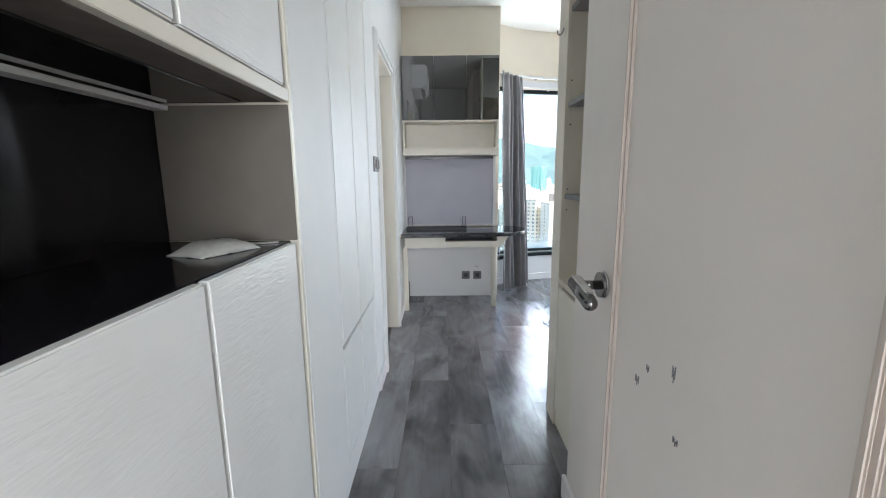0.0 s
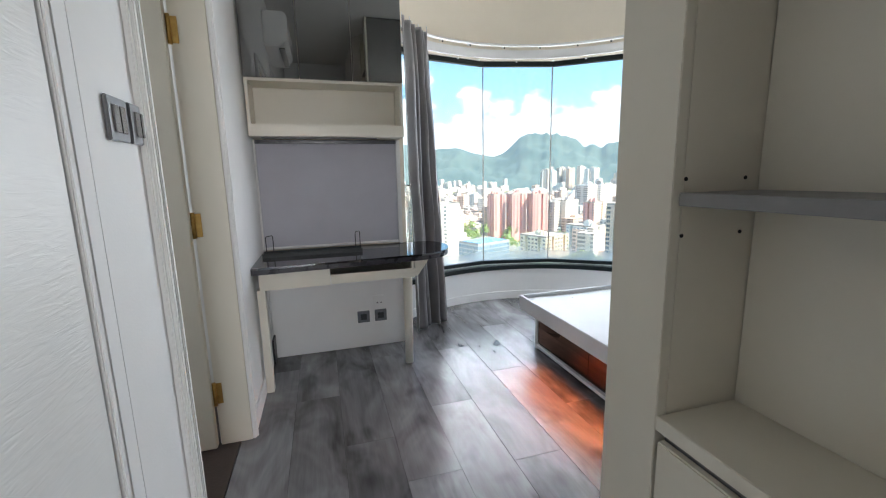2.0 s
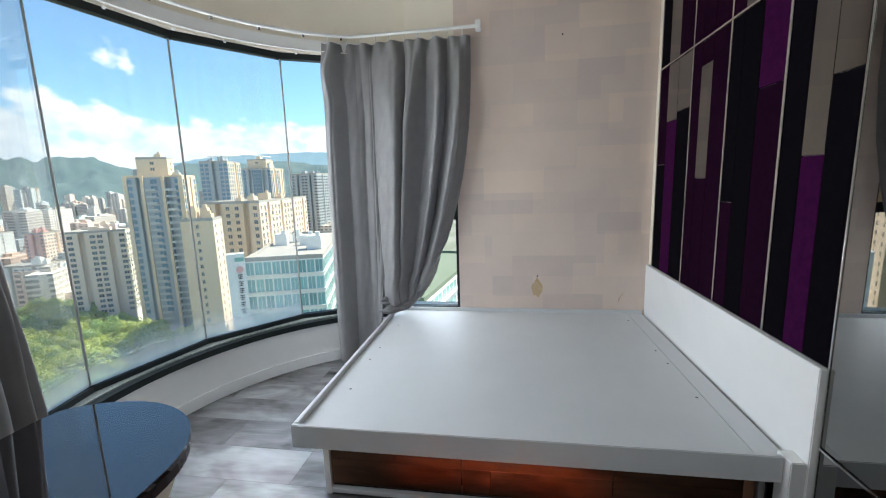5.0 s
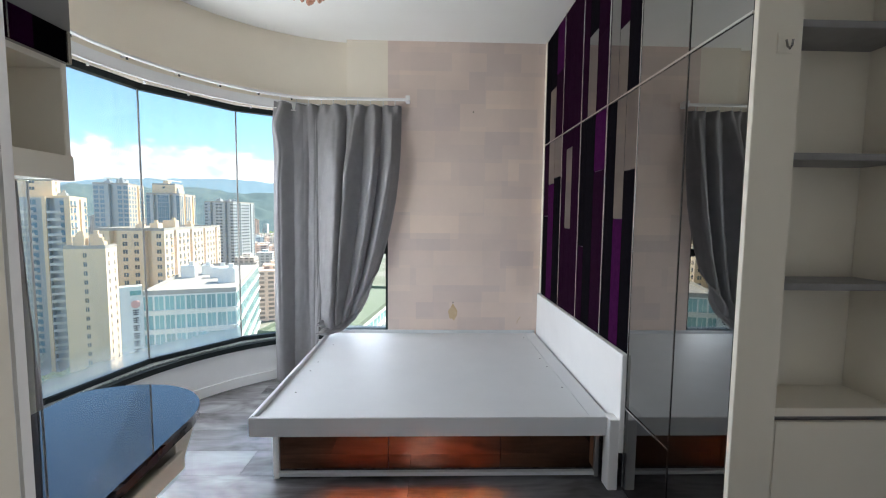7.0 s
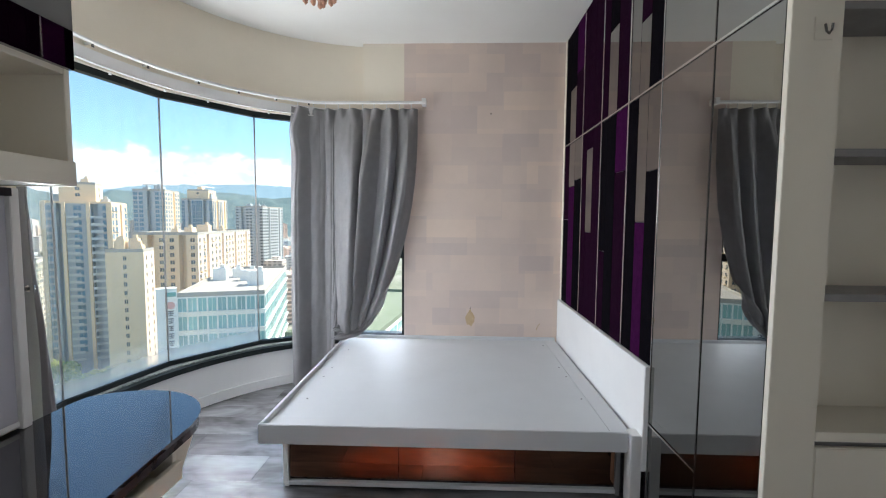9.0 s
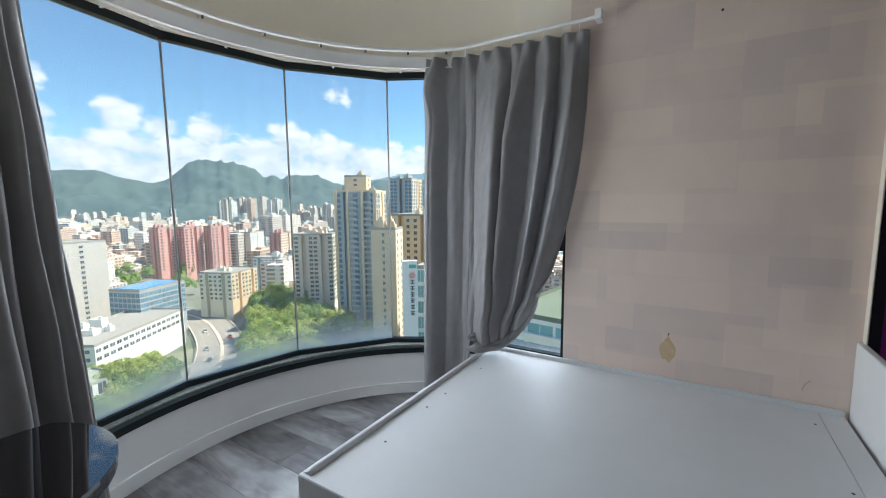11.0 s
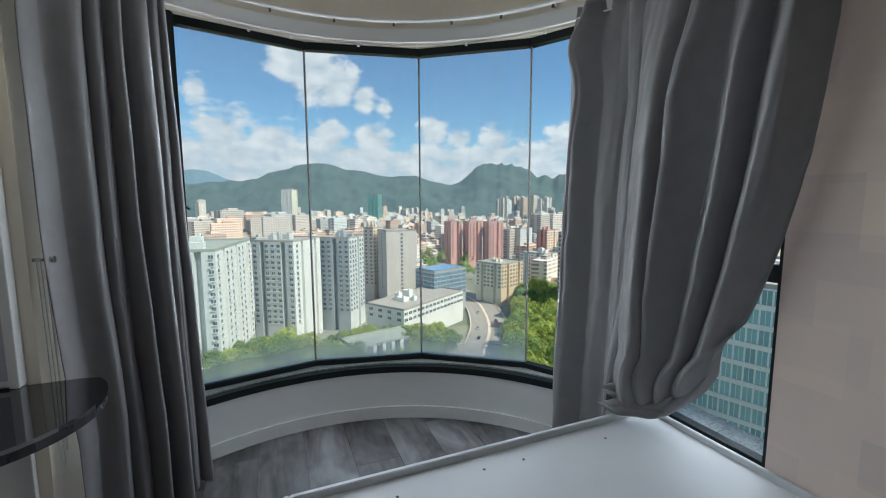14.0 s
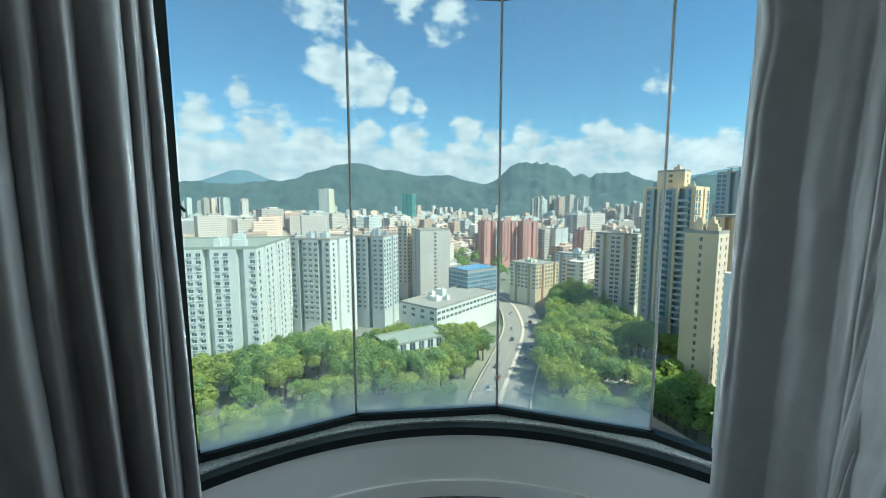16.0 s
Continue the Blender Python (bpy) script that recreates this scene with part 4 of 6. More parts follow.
for v in bm.verts:
    ux, uy = v.co.x, v.co.y
    hgt = 0.025 * (1 - ux ** 4) * (1 - uy ** 4) + 0.006 * noise.noise(Vector((ux * 4, uy * 4, 2)))
    v.co = Vector((-0.10 + 0.052 * uy + 0.03 * ux, 1.655 + 0.070 * ux - 0.02 * uy, 1.0985 + max(0, hgt)))
ob = part("wrapper", bm, PACKET, pack, smooth=True)
sol = ob.modifiers.new("thick", "SOLIDIFY")
sol.thickness, sol.offset = 0.002, 1
bm = bmesh.new()
add_box(bm, -0.05, 0.05, -0.012, 0.012, 0, 0.002, Matrix.Translation((-0.052, 1.765, 1.0985)) @ Matrix.Rotation(0.35, 4, "Z"))
part("flap", bm, PACKET, pack)

tall = thing("tall_wardrobe", (-0.2, 2.6, 0), "tall white embossed built-in wardrobe with closed doors", "wardrobe")
box("body", -0.48, WEST - 0.024, 2.207, 2.999, 0.0, 2.328, GAP, tall, bevel=0)
for y0, y1 in ((2.230, 2.561), (2.574, 2.916)):
    box("upper_door", WEST - 0.022, WEST - 0.001, y0, y1, 0.617, 2.322, EMBOSS, tall, "white embossed door", 0.003)
    box("lower_door", WEST - 0.022, WEST - 0.001, y0, y1, 0.125, 0.603, EMBOSS, tall, "white embossed door", 0.003)
box("stile", WEST - 0.022, WEST - 0.001, 2.209, 2.220, 0.125, 2.322, WHITE, tall)
box("stile", WEST - 0.022, WEST + 0.003, 2.926, 2.944, 0.125, 2.322, WHITE, tall, bevel=0.003)
box("stile", WEST - 0.022, WEST + 0.001, 2.951, 2.998, 0.125, 2.322, WHITE, tall, bevel=0.003)
box("plinth", WEST - 0.022, WEST - 0.001, 2.209, 2.998, 0.0, 0.12, WHITE, tall)

for k, y in enumerate((3.052, 3.152)):
    sw = thing("light_switch", (WEST, y + 0.043, 1.30), "dark grey double rocker light switch", "switch", "pair of switches")
    box("plate", WEST + 0.0005, WEST + 0.009, y + 0.02, y + 0.106, 1.296, 1.382, SOCKET_GREY, sw, bevel=0.002)
    for j in (0, 1):
        box("rocker", WEST + 0.0095, WEST + 0.013, y + 0.036 + j * 0.028, y + 0.061 + j * 0.028, 1.312, 1.366, STEEL, sw, bevel=0.0015)

ac = thing("air_conditioner", (0.13, 3.0, 2.36), "white wall-mounted split air conditioner", "air conditioner")
bm = bmesh.new()
prof = [(0.0, 0.0), (0.13, 0.0), (0.20, 0.06), (0.205, 0.25), (0.18, 0.285), (0.0, 0.285)]
ends = [[bm.verts.new((WEST + 0.002 + px, y, 2.37 + pz)) for px, pz in prof] for y in (2.62, 3.38)]
for k in range(6):
    bm.faces.new((ends[0][k], ends[0][(k + 1) % 6], ends[1][(k + 1) % 6], ends[1][k]))
bm.faces.new(ends[0][::-1])
bm.faces.new(ends[1])
bmesh.ops.recalc_face_normals(bm, faces=bm.faces[:])
part("casing", bm, WHITE, ac, bevel=0.008)
box("louvre", 0.155, 0.205, 2.68, 3.32, 2.362, 2.369, SOCKET_GREY, ac)

# ---- desk corner ----
desk = thing("desk", (0.55, 4.7, 0), "built-in white desk with rounded black glass top", "desk")


def desk_top(z0, z1, grow, material, name, label):
    pts = [(WEST + 0.002, 4.435 - grow), (0.90, 4.495 - grow)]
    for k in range(1, 25):
        a = radians(-90 + 196 * k / 24)
        pts.append((0.945 + (0.29 + grow) * max(0, math.cos(a)) ** 0.95, 4.795 + (0.298 + grow) * math.sin(a)))
    pts = [p for p in pts if p[1] < 4.998]
    pts += [(1.115, 5.0), (WEST + 0.002, 5.0)]
    bm = bmesh.new()
    low = [bm.verts.new((x, y, z0)) for x, y in pts]
    f = bm.faces.new(low)
    ext = bmesh.ops.extrude_face_region(bm, geom=[f])
    bmesh.ops.translate(bm, vec=(0, 0, z1 - z0), verts=[v for v in ext["geom"] if isinstance(v, bmesh.types.BMVert)])
    bmesh.ops.recalc_face_normals(bm, faces=bm.faces[:])
    return part(name, bm, material, desk, label)


desk_top(0.7385, 0.750, 0.0, BLACK_GLASS, "glass_top", "black glass top")
desk_top(0.711, 0.738, -0.004, BLACK_TOP, "board", "black desk board")
box("drawer", 0.065, 0.442, 4.485, 4.90, 0.612, 0.708, WARM_WHITE, desk, "closed white drawer", 0.002)
box("tray_front", 0.447, 0.943, 4.50, 4.516, 0.612, 0.668, WARM_WHITE, desk, "open pull-out tray front", 0.002)
box("tray_floor", 0.447, 0.925, 4.5165, 4.90, 0.612, 0.622, WARM_WHITE, desk)
box("tray_side", 0.926, 0.943, 4.5165, 4.90, 0.612, 0.709, WARM_WHITE, desk)
box("apron_back", 0.447, 0.925, 4.90, 4.915, 0.612, 0.709, BLACK_TOP, desk)
bm = bmesh.new()
w = [bm.verts.new(p) for p in ((0.946, 4.52, 0.709), (1.035, 4.52, 0.709), (0.965, 4.52, 0.614), (0.946, 4.52, 0.614))]
f = bm.faces.new(w)
ext = bmesh.ops.extrude_face_region(bm, geom=[f])
bmesh.ops.translate(bm, vec=(0, 0.35, 0), verts=[v for v in ext["geom"] if isinstance(v, bmesh.types.BMVert)])
bmesh.ops.recalc_face_normals(bm, faces=bm.faces[:])
part("bracket", bm, WARM_WHITE, desk, "tapered white bracket", 0.002)
tube("leg", (0.915, 4.64, 0.0), (0.915, 4.60, 0.612), 0.026, WARM_WHITE, desk, "round white leg", r2=0.030, seg=24)
box("leg_panel", WEST + 0.013, WEST + 0.052, 4.50, 4.56, 0.0, 0.611, WARM_WHITE, desk)
box("back_panel", WEST + 0.002, 0.962, 4.995, NORTH - 0.001, 0.0, 0.709, WHITE, desk)
box("corner_strip", WEST + 0.002, WEST + 0.012, 4.945, 4.994, 0.0, 0.60, WHITE, desk)
box("cable_gap", WEST + 0.0125, WEST + 0.024, 4.88, 4.9945, 0.0, 0.17, BLACK_PLASTIC, desk)

for x in (0.659, 0.782):
    so = thing("wall_socket", (x, 4.99, 0.19), "grey square wall socket with black centre", "socket", "pair of sockets")
    box("plate", x - 0.043, x + 0.043, 4.984, 4.9945, 0.186, 0.272, SOCKET_GREY, so, bevel=0.003)
    box("insert", x - 0.022, x + 0.022, 4.981, 4.9835, 0.207, 0.251, BLACK_PLASTIC, so, bevel=0.001)
so = thing("wall_socket", (0.76, 4.99, 0.3), "small white data socket plate above the grey sockets", "socket")
box("plate", 0.735, 0.815, 4.986, 4.9945, 0.300, 0.380, WHITE, so, bevel=0.003)
for x in (0.762, 0.788):
    tube("port", (x, 4.984, 0.325), (x, 4.987, 0.325), 0.005, BLACK_PLASTIC, so, seg=8)

blind = thing("roller_blind", (0.5, 4.98, 0.76), "lilac-grey roller blind in a white frame, pulled down", "blind")
box("fabric", WEST + 0.012, 0.938, 4.990, 4.996, 0.765, 1.452, BLIND, blind, bevel=0)
box("frame_side", 0.939, 0.965, 4.975, NORTH - 0.001, 0.752, 1.464, WHITE, blind)
box("frame_side", WEST + 0.001, WEST + 0.011, 4.975, NORTH - 0.001, 0.752, 1.464, WHITE, blind)
box("bottom_bar", WEST + 0.012, 0.938, 4.984, 4.9895, 0.760, 0.776, WHITE, blind)
box("head_box", WEST + 0.012, 0.938, 4.965, 4.9895, 1.440, 1.464, BLACK_TOP, blind, "dark head slot")
cleat = thing("cord_cleat", (1.01, 5.0, 1.15), "chrome cleat with hanging white blind cords", "cleat")
tube("peg", (1.0005, 5.05, 1.155), (1.045, 5.05, 1.155), 0.006, CHROME, cleat)
tube("knob", (1.045, 5.05, 1.155), (1.058, 5.05, 1.155), 0.011, CHROME, cleat)
for k in range(3):
    y = 5.046 + 0.004 * k
    sweep("cord", [Vector((1.012 + 0.009 * k, y, 1.155)), Vector((1.016 + 0.009 * k, y, 0.80)), Vector((1.02 + 0.008 * k, y, 0.38 + 0.05 * k))], 0.0022, WHITE, cleat)

stand = thing("book_rack", (0.35, 4.75, 0.75), "black metal tray with two wire bookends", "book rack")
bm = bmesh.new()
add_box(bm, 0.06, 0.655, 4.74, 4.83, 0.7505, 0.755)
add_box(bm, 0.06, 0.655, 4.736, 4.740, 0.7505, 0.774)
add_box(bm, 0.06, 0.655, 4.83, 4.834, 0.7505, 0.774)
part("tray", bm, BLACK_METAL, stand)
for x in (0.085, 0.615):
    sweep("bookend", [Vector((x, 4.755, 0.755)), Vector((x, 4.755, 0.868)), Vector((x + 0.004, 4.763, 0.876)), Vector((x + 0.030, 4.807, 0.876)), Vector((x + 0.034, 4.815, 0.868)), Vector((x + 0.034, 4.815, 0.755))], 0.0028, BLACK_METAL, stand)

cab = thing("wall_cabinet", (0.5, 4.9, 1.47), "white wall cabinet with grey mirror doors over an open shelf", "cabinet")
KX0, KX1, KY = 0.042, 0.964, 4.80
box("side", KX0, KX0 + 0.018, KY + 0.003, NORTH - 0.001, 1.470, 2.37, WARM_WHITE, cab)
box("side", KX1 - 0.018, KX1, KY + 0.003, NORTH - 0.001, 1.470, 2.37, WARM_WHITE, cab)
box("back", KX0 + 0.018, KX1 - 0.018, NORTH - 0.012, NORTH - 0.001, 1.488, 2.37, WARM_WHITE, cab)
box("bottom", KX0 + 0.0185, KX1 - 0.0185, KY + 0.003, NORTH - 0.0125, 1.472, 1.490, WARM_WHITE, cab)
box("lip", KX0, KX1, KY - 0.004, KY + 0.0025, 1.470, 1.540, WARM_WHITE, cab)
box("shelf", KX0 + 0.0185, KX1 - 0.0185, KY + 0.003, NORTH - 0.0125, 1.782, 1.800, WARM_WHITE, cab)
box("top", KX0 + 0.0185, KX1 - 0.0185, KY + 0.003, NORTH - 0.0125, 2.352, 2.37, WARM_WHITE, cab)
for k in range(3):
    w3 = (KX1 - KX0) / 3
    box("mirror_door", KX0 + w3 * k + 0.0015, KX0 + w3 * (k + 1) - 0.0015, KY - 0.016, KY + 0.002, 1.797, 2.372, CAB_MIRROR, cab, "grey mirror door", 0.0015)
box("lamp_strip", 0.10, 0.80, 4.87, 4.90, 1.464, 1.4715, GREY_SHELF, cab)

# ---- chandelier ----
ch = thing("chandelier", (1.98, 4.42, 2.47), "small ceiling chandelier with amber crystal drops", "chandelier")
tube("canopy", (1.98, 4.42, 2.84), (1.98, 4.42, CEIL - 0.001), 0.10, CHROME, ch, seg=32)
for r, z in ((0.20, 2.74), (0.14, 2.65), (0.08, 2.57)):
    sweep("ring", [Vector((1.98 + r * math.cos(a), 4.42 + r * math.sin(a), z)) for a in np.linspace(0, 2 * math.pi, 33)], 0.006, CHROME, ch)
tube("stem", (1.98, 4.42, 2.54), (1.98, 4.42, 2.84), 0.008, CHROME, ch)
bm = bmesh.new()
bmesh.ops.create_icosphere(bm, subdivisions=1, radius=0.016)
for v in bm.verts:
    v.co.z *= 1.7 if v.co.z < 0 else 1.0
drop_mesh = bpy.data.meshes.new("crystal")
bm.to_mesh(drop_mesh)
bm.free()
drop_mesh.materials.append(CRYSTAL)
for r, z, n in ((0.20, 2.715, 20), (0.14, 2.625, 15), (0.08, 2.54, 10), (0.03, 2.51, 5)):
    for k in range(n):
        a = 2 * math.pi * k / n
        ob = new("crystal", drop_mesh)
        ob.parent = ch
        ob.location = Vector((1.98 + r * math.cos(a), 4.42 + r * math.sin(a), z + 0.008 * math.sin(k * 2.1))) - ch.location

# ---- the city below ----
GROUND = -75.0
EYE = Vector((1.8, 4.0, 1.35))
CITY = random.Random(7)


def facade(name, c, var=0.10, rough=0.8):
    c = tuple(min(0.8, v * k) for v, k in zip(c, (1.34, 1.27, 1.19)))
    return surface(name, c, tuple(v * 0.9 for v in c), 0.12, rough, 0, stain=var * 2)


F_WHITE = facade("tower_white", (0.66, 0.655, 0.62))
F_PALE_BLUE = facade("tower_pale_blue", (0.52, 0.57, 0.565))
F_GREY = facade("tower_grey", (0.42, 0.46, 0.465))
F_SLATE = facade("tower_slate", (0.30, 0.345, 0.37))
F_BEIGE = facade("tower_beige", (0.62, 0.51, 0.42))
F_SAND = facade("tower_sand", (0.62, 0.485, 0.335))
F_NET = facade("scaffold_net", (0.47, 0.455, 0.42))
F_PINK = facade("tower_pink", (0.53, 0.31, 0.28))
F_CREAM = facade("tower_cream", (0.64, 0.60, 0.49))
F_TEAL = facade("teal_cladding", (0.12, 0.30, 0.29), rough=0.3)
F_ROOF = facade("roof_screed", (0.30, 0.295, 0.27), 0.3)
F_ROOF_GREEN = facade("roof_green", (0.27, 0.31, 0.27), 0.2)
F_LAWN = surface("roof_garden", (0.15, 0.19, 0.12), (0.20, 0.23, 0.17), 0.4, 0.9, 0.3, 2.0, stain=0.4)
F_POOL = surface("pool_water", (0.03, 0.26, 0.50), (0.02, 0.22, 0.44), 0.5, 0.08, 0.2, 2.0)
F_RED = facade("red_paint", (0.40, 0.05, 0.04))
F_DARK = facade("dark_paint", (0.05, 0.05, 0.06))
GLASS_DARK = surface("dark_window", (0.07, 0.095, 0.11), (0.12, 0.15, 0.165), 0.3, 0.12, 0, per_object=0.9)
GLASS_BLUE = surface("blue_curtain_wall", (0.09, 0.19, 0.26), (0.14, 0.26, 0.34), 0.2, 0.1, 0, per_object=0.5)
GLASS_TEAL = surface("teal_curtain_wall", (0.19, 0.37, 0.36), (0.26, 0.46, 0.44), 0.2, 0.12, 0, per_object=0.4)


def window_mesh(name, w, h, ledge, glass, wall, cooler=False):
    """A pane under a thin hood and over a sill. x along the wall, y outward, z up."""
    bm = bmesh.new()
    add_box(bm, -w / 2, w / 2, -0.1, 0.05, -h / 2, h / 2)
    n = len(bm.faces)
    add_box(bm, -w / 2 - 0.1, w / 2 + 0.1, -0.1, ledge, -h / 2 - 0.22, -h / 2)
    add_box(bm, -0.05, 0.05, -0.1, 0.1, -h / 2, h / 2)
    if cooler:
        add_box(bm, w * 0.1, w * 0.1 + 0.75, -0.1, 0.6, -h / 2 - 0.75, -h / 2 - 0.25)
    bm.faces.ensure_lookup_table()
    for k, f in enumerate(bm.faces):
        f.material_index = 0 if k < n else 1
    me = bpy.data.meshes.new(name)
    bm.to_mesh(me)
    bm.free()
    me.materials.append(glass)
    me.materials.append(wall)
    return me


def from_eye(az, d):
    return Vector((EYE.x + d * math.sin(radians(az)), EYE.y + d * math.cos(radians(az)), 0))


def reach(corner, way, az):
    """How far along way from corner the line of sight at az is met."""
    s = Vector((math.sin(radians(az)), math.cos(radians(az))))
    px, py = corner.x - EYE.x, corner.y - EYE.y
    return (px * s.y - py * s.x) / (way.y * s.x - way.x * s.y)


def tower(name, label, az_l, az_c, az_r, d, top, recede, wall, end_wall=None, glass=None, cols=(3.2, 3.2), win=(1.7, 1.4), floor_h=2.9, ledge=0.5, near=True, bays=True, roof=F_ROOF, base=GROUND, huts=4, skip_end=False, group="", piers=False):
    """A block of flats, seen at its corner: a face to the left and an end face to the right."""
    c = from_eye(az_c, d)
    v = Vector((math.sin(radians(az_c)), math.cos(radians(az_c)), 0))
    left = Vector((-v.y, v.x, 0))
    r = radians(recede)
    dl = left * math.cos(r) + v * math.sin(r)
    dr = -left * math.sin(r) + v * math.cos(r)
    a, b = max(4.0, abs(reach(c, dl, az_l))), max(4.0, abs(reach(c, dr, az_r)))
    a, b = min(a, 90), min(b, 60)
    glass = glass or GLASS_DARK
    end_wall = end_wall or wall
    th = thing(name, (c.x, c.y, base), label, "building", group)
    bm = bmesh.new()
    gap, deep = 1.3, min(2.8, b * 0.2)
    n = int(a / 11) if bays else 0
    wells = [a * (k + 0.5) / n for k in range(n)]
    m = int(b / 13) if bays else 0
    end_wells = [b * (k + 0.6) / m for k in range(m)]
    plan = [(0, 0)]
    for u in wells:
        plan += [(u - gap, 0), (u - gap, deep), (u + gap, deep), (u + gap, 0)]
    plan += [(a, 0), (a, b), (0, b)]
    for u in end_wells[::-1]:
        plan += [(0, u + gap), (deep * 0.7, u + gap), (deep * 0.7, u - gap), (0, u - gap)]
    q = [c + dl * u + dr * w for u, w in plan]
    lo = [bm.verts.new((p.x, p.y, base)) for p in q]
    hi = [bm.verts.new((p.x, p.y, top)) for p in q]
    for k in range(len(q)):
        f = bm.faces.new((lo[k], lo[(k + 1) % len(q)], hi[(k + 1) % len(q)], hi[k]))
        f.material_index = 1 if plan[k][0] < deep * 0.71 and plan[(k + 1) % len(q)][0] < deep * 0.71 and k else 0
    bm.faces.new(hi)
    bmesh.ops.recalc_face_normals(bm, faces=bm.faces[:])
    ob = part("wall", bm, wall, th)
    ob.data.materials.append(end_wall)
    bm = bmesh.new()
    turn = Matrix(((dl.x, dr.x, 0, c.x), (dl.y, dr.y, 0, c.y), (0, 0, 1, 0), (0, 0, 0, 1)))
    add_box(bm, 0.3, a - 0.3, 0.3, b - 0.3, top - 0.01, top + 0.25, turn)
    for x0, x1, y0, y1 in ((0, a, 0, 0.3), (0, a, b - 0.3, b), (0, 0.3, 0.3, b - 0.3), (a - 0.3, a, 0.3, b - 0.3)):
        add_box(bm, x0, x1, y0, y1, top + 0.004, top + 1.1, turn)
    part("roof", bm, roof, th)
    for k in range(huts):
        bm = bmesh.new()
        x, y = a * CITY.uniform(0.1, 0.75), b * CITY.uniform(0.15, 0.6)
        hh = CITY.uniform(1.6, 4.6)
        add_box(bm, x, x + min(CITY.uniform(2.5, 6), a * 0.22), y, y + min(CITY.uniform(2.5, 5), b * 0.3), top + 0.2, top + hh, turn)
        add_box(bm, x + 0.4, x + 1.6, y + 0.4, y + 1.4, top + hh - 0.01, top + hh + 1.2, turn)
        part("roof_hut", bm, wall, th)
    me = window_mesh("window", win[0], win[1], ledge * 0.45, glass, wall)
    me_cooler = window_mesh("window", win[0], win[1], ledge * 0.45, glass, wall, True)
    if piers:  # stone piers up the full height and slabs of stacked balconies between them
        for u0, u1, out in ((-0.4, 1.6, 0.7), (a * 0.31, a * 0.36, 1.0), (a * 0.67, a * 0.72, 1.0), (a - 1.2, a + 0.4, 0.7)):
            bm = bmesh.new()
            add_box(bm, u0, u1, -out, -0.01, base, top + 0.6, turn)
            part("stone_pier", bm, F_SAND, th, "beige stone pier")
        for j in range(int((top - base - 12) / floor_h)):
            z = top - 6.6 - j * floor_h
            for u0, u1 in ((a * 0.10, a * 0.29), (a * 0.46, a * 0.64)):
                bm = bmesh.new()
                add_box(bm, u0, u1, -1.9, -0.02, z - 0.18, z, turn)
                add_box(bm, u0, u1, -1.9, -1.82, z - 0.01, z + 1.0, turn)
                part("balcony", bm, F_GREY, th, "grey balcony")
    spots = []
    floors = int((top - base - 3) / floor_h)
    for way, out, length, step in ((dl, -dr, a, cols[0]), (dr, -dl, b, cols[1])):
        if way is dr and skip_end:
            continue
        n = max(1, int((length - 1.0) / step))
        for i in range(n):
            at = length * (i + 0.5) / n
            if any(abs(at - u) < gap + win[0] / 2 + 0.1 for u in (wells if way is dl else end_wells)):
                continue
            o = c + way * at
            for j in range(floors):
                z = top - 2.0 - j * floor_h
                if z < -62 and d > 200:
                    continue
                spots.append(Matrix(((way.x, out.x, 0, o.x), (way.y, out.y, 0, o.y), (0, 0, 1, z), (0, 0, 0, 1))))
    keep = spots[:240] if near else []
    for m in keep:
        w = new("window", me_cooler if bays and CITY.random() < 0.45 else me)
        w.parent = th
        w.matrix_parent_inverse = Matrix.Translation(-th.location)
        w.matrix_basis = m
    rest = spots[len(keep):]
    if rest:
        bm = bmesh.new()
        for m in rest:
            n0 = len(bm.verts)
            bm.from_mesh(me)
            bm.verts.ensure_lookup_table()
            bmesh.ops.transform(bm, matrix=m, verts=bm.verts[n0:])
        ob = part("window_rows", bm, glass, th)
        ob.data.materials.append(wall)
        tagged(ob, kind="stuff")
    return th, c, dl, dr, a, b


# next three blocks: shade is coloured into the long faces, sunlight into the ends
tower("apartment_block", "slab block of flats with many windows, long face tinted as blue shade, end as sunlit white", -21, -7.0, -3.0, 178, -16.8, 18, F_PALE_BLUE, F_WHITE, cols=(3.3, 5.5), ledge=0.9, roof=F_ROOF_GREEN)
tower("apartment_block", "block of flats with long face tinted as grey-blue shade, end walls as sunlit white", -2.9, 2.1, 5.5, 223, -18.4, 30, F_GREY, F_WHITE, cols=(3.0, 6.0), ledge=0.9)
tower("apartment_block", "block of flats with long face tinted as slate grey shade, corner as sunlit blue-white", 5.5, 9.3, 11.3, 245, -19.2, 25, F_SLATE, F_PALE_BLUE, cols=(3.0, 3.0), ledge=1.0)
tower("apartment_block", "brown older block of flats behind the slate one", 11.3, 12.6, 13.8, 320, -18, 35, F_BEIGE, F_SAND, near=False)
tower("wrapped_building", "block wrapped in beige scaffold netting", 13.2, 14.4, 18.6, 300, -19.2, 72, F_NET, F_NET, cols=(60, 60), bays=False, near=False, huts=0)
tower("school_building", "white low school block with ribbon windows", 11.5, 16.7, 25.2, 214, -55.7, 40, F_WHITE, F_WHITE, cols=(6.0, 3.6), win=(2.6, 1.5), floor_h=3.4, bays=False, base=GROUND)
tower("school_hall", "low white hall with a grey ribbed roof", 7.8, 9.8, 18.8, 176, -62.0, 66, F_WHITE, F_WHITE, cols=(4.0, 4.0), win=(2.8, 4.2), floor_h=6.5, bays=False, roof=F_ROOF_GREEN, huts=0)
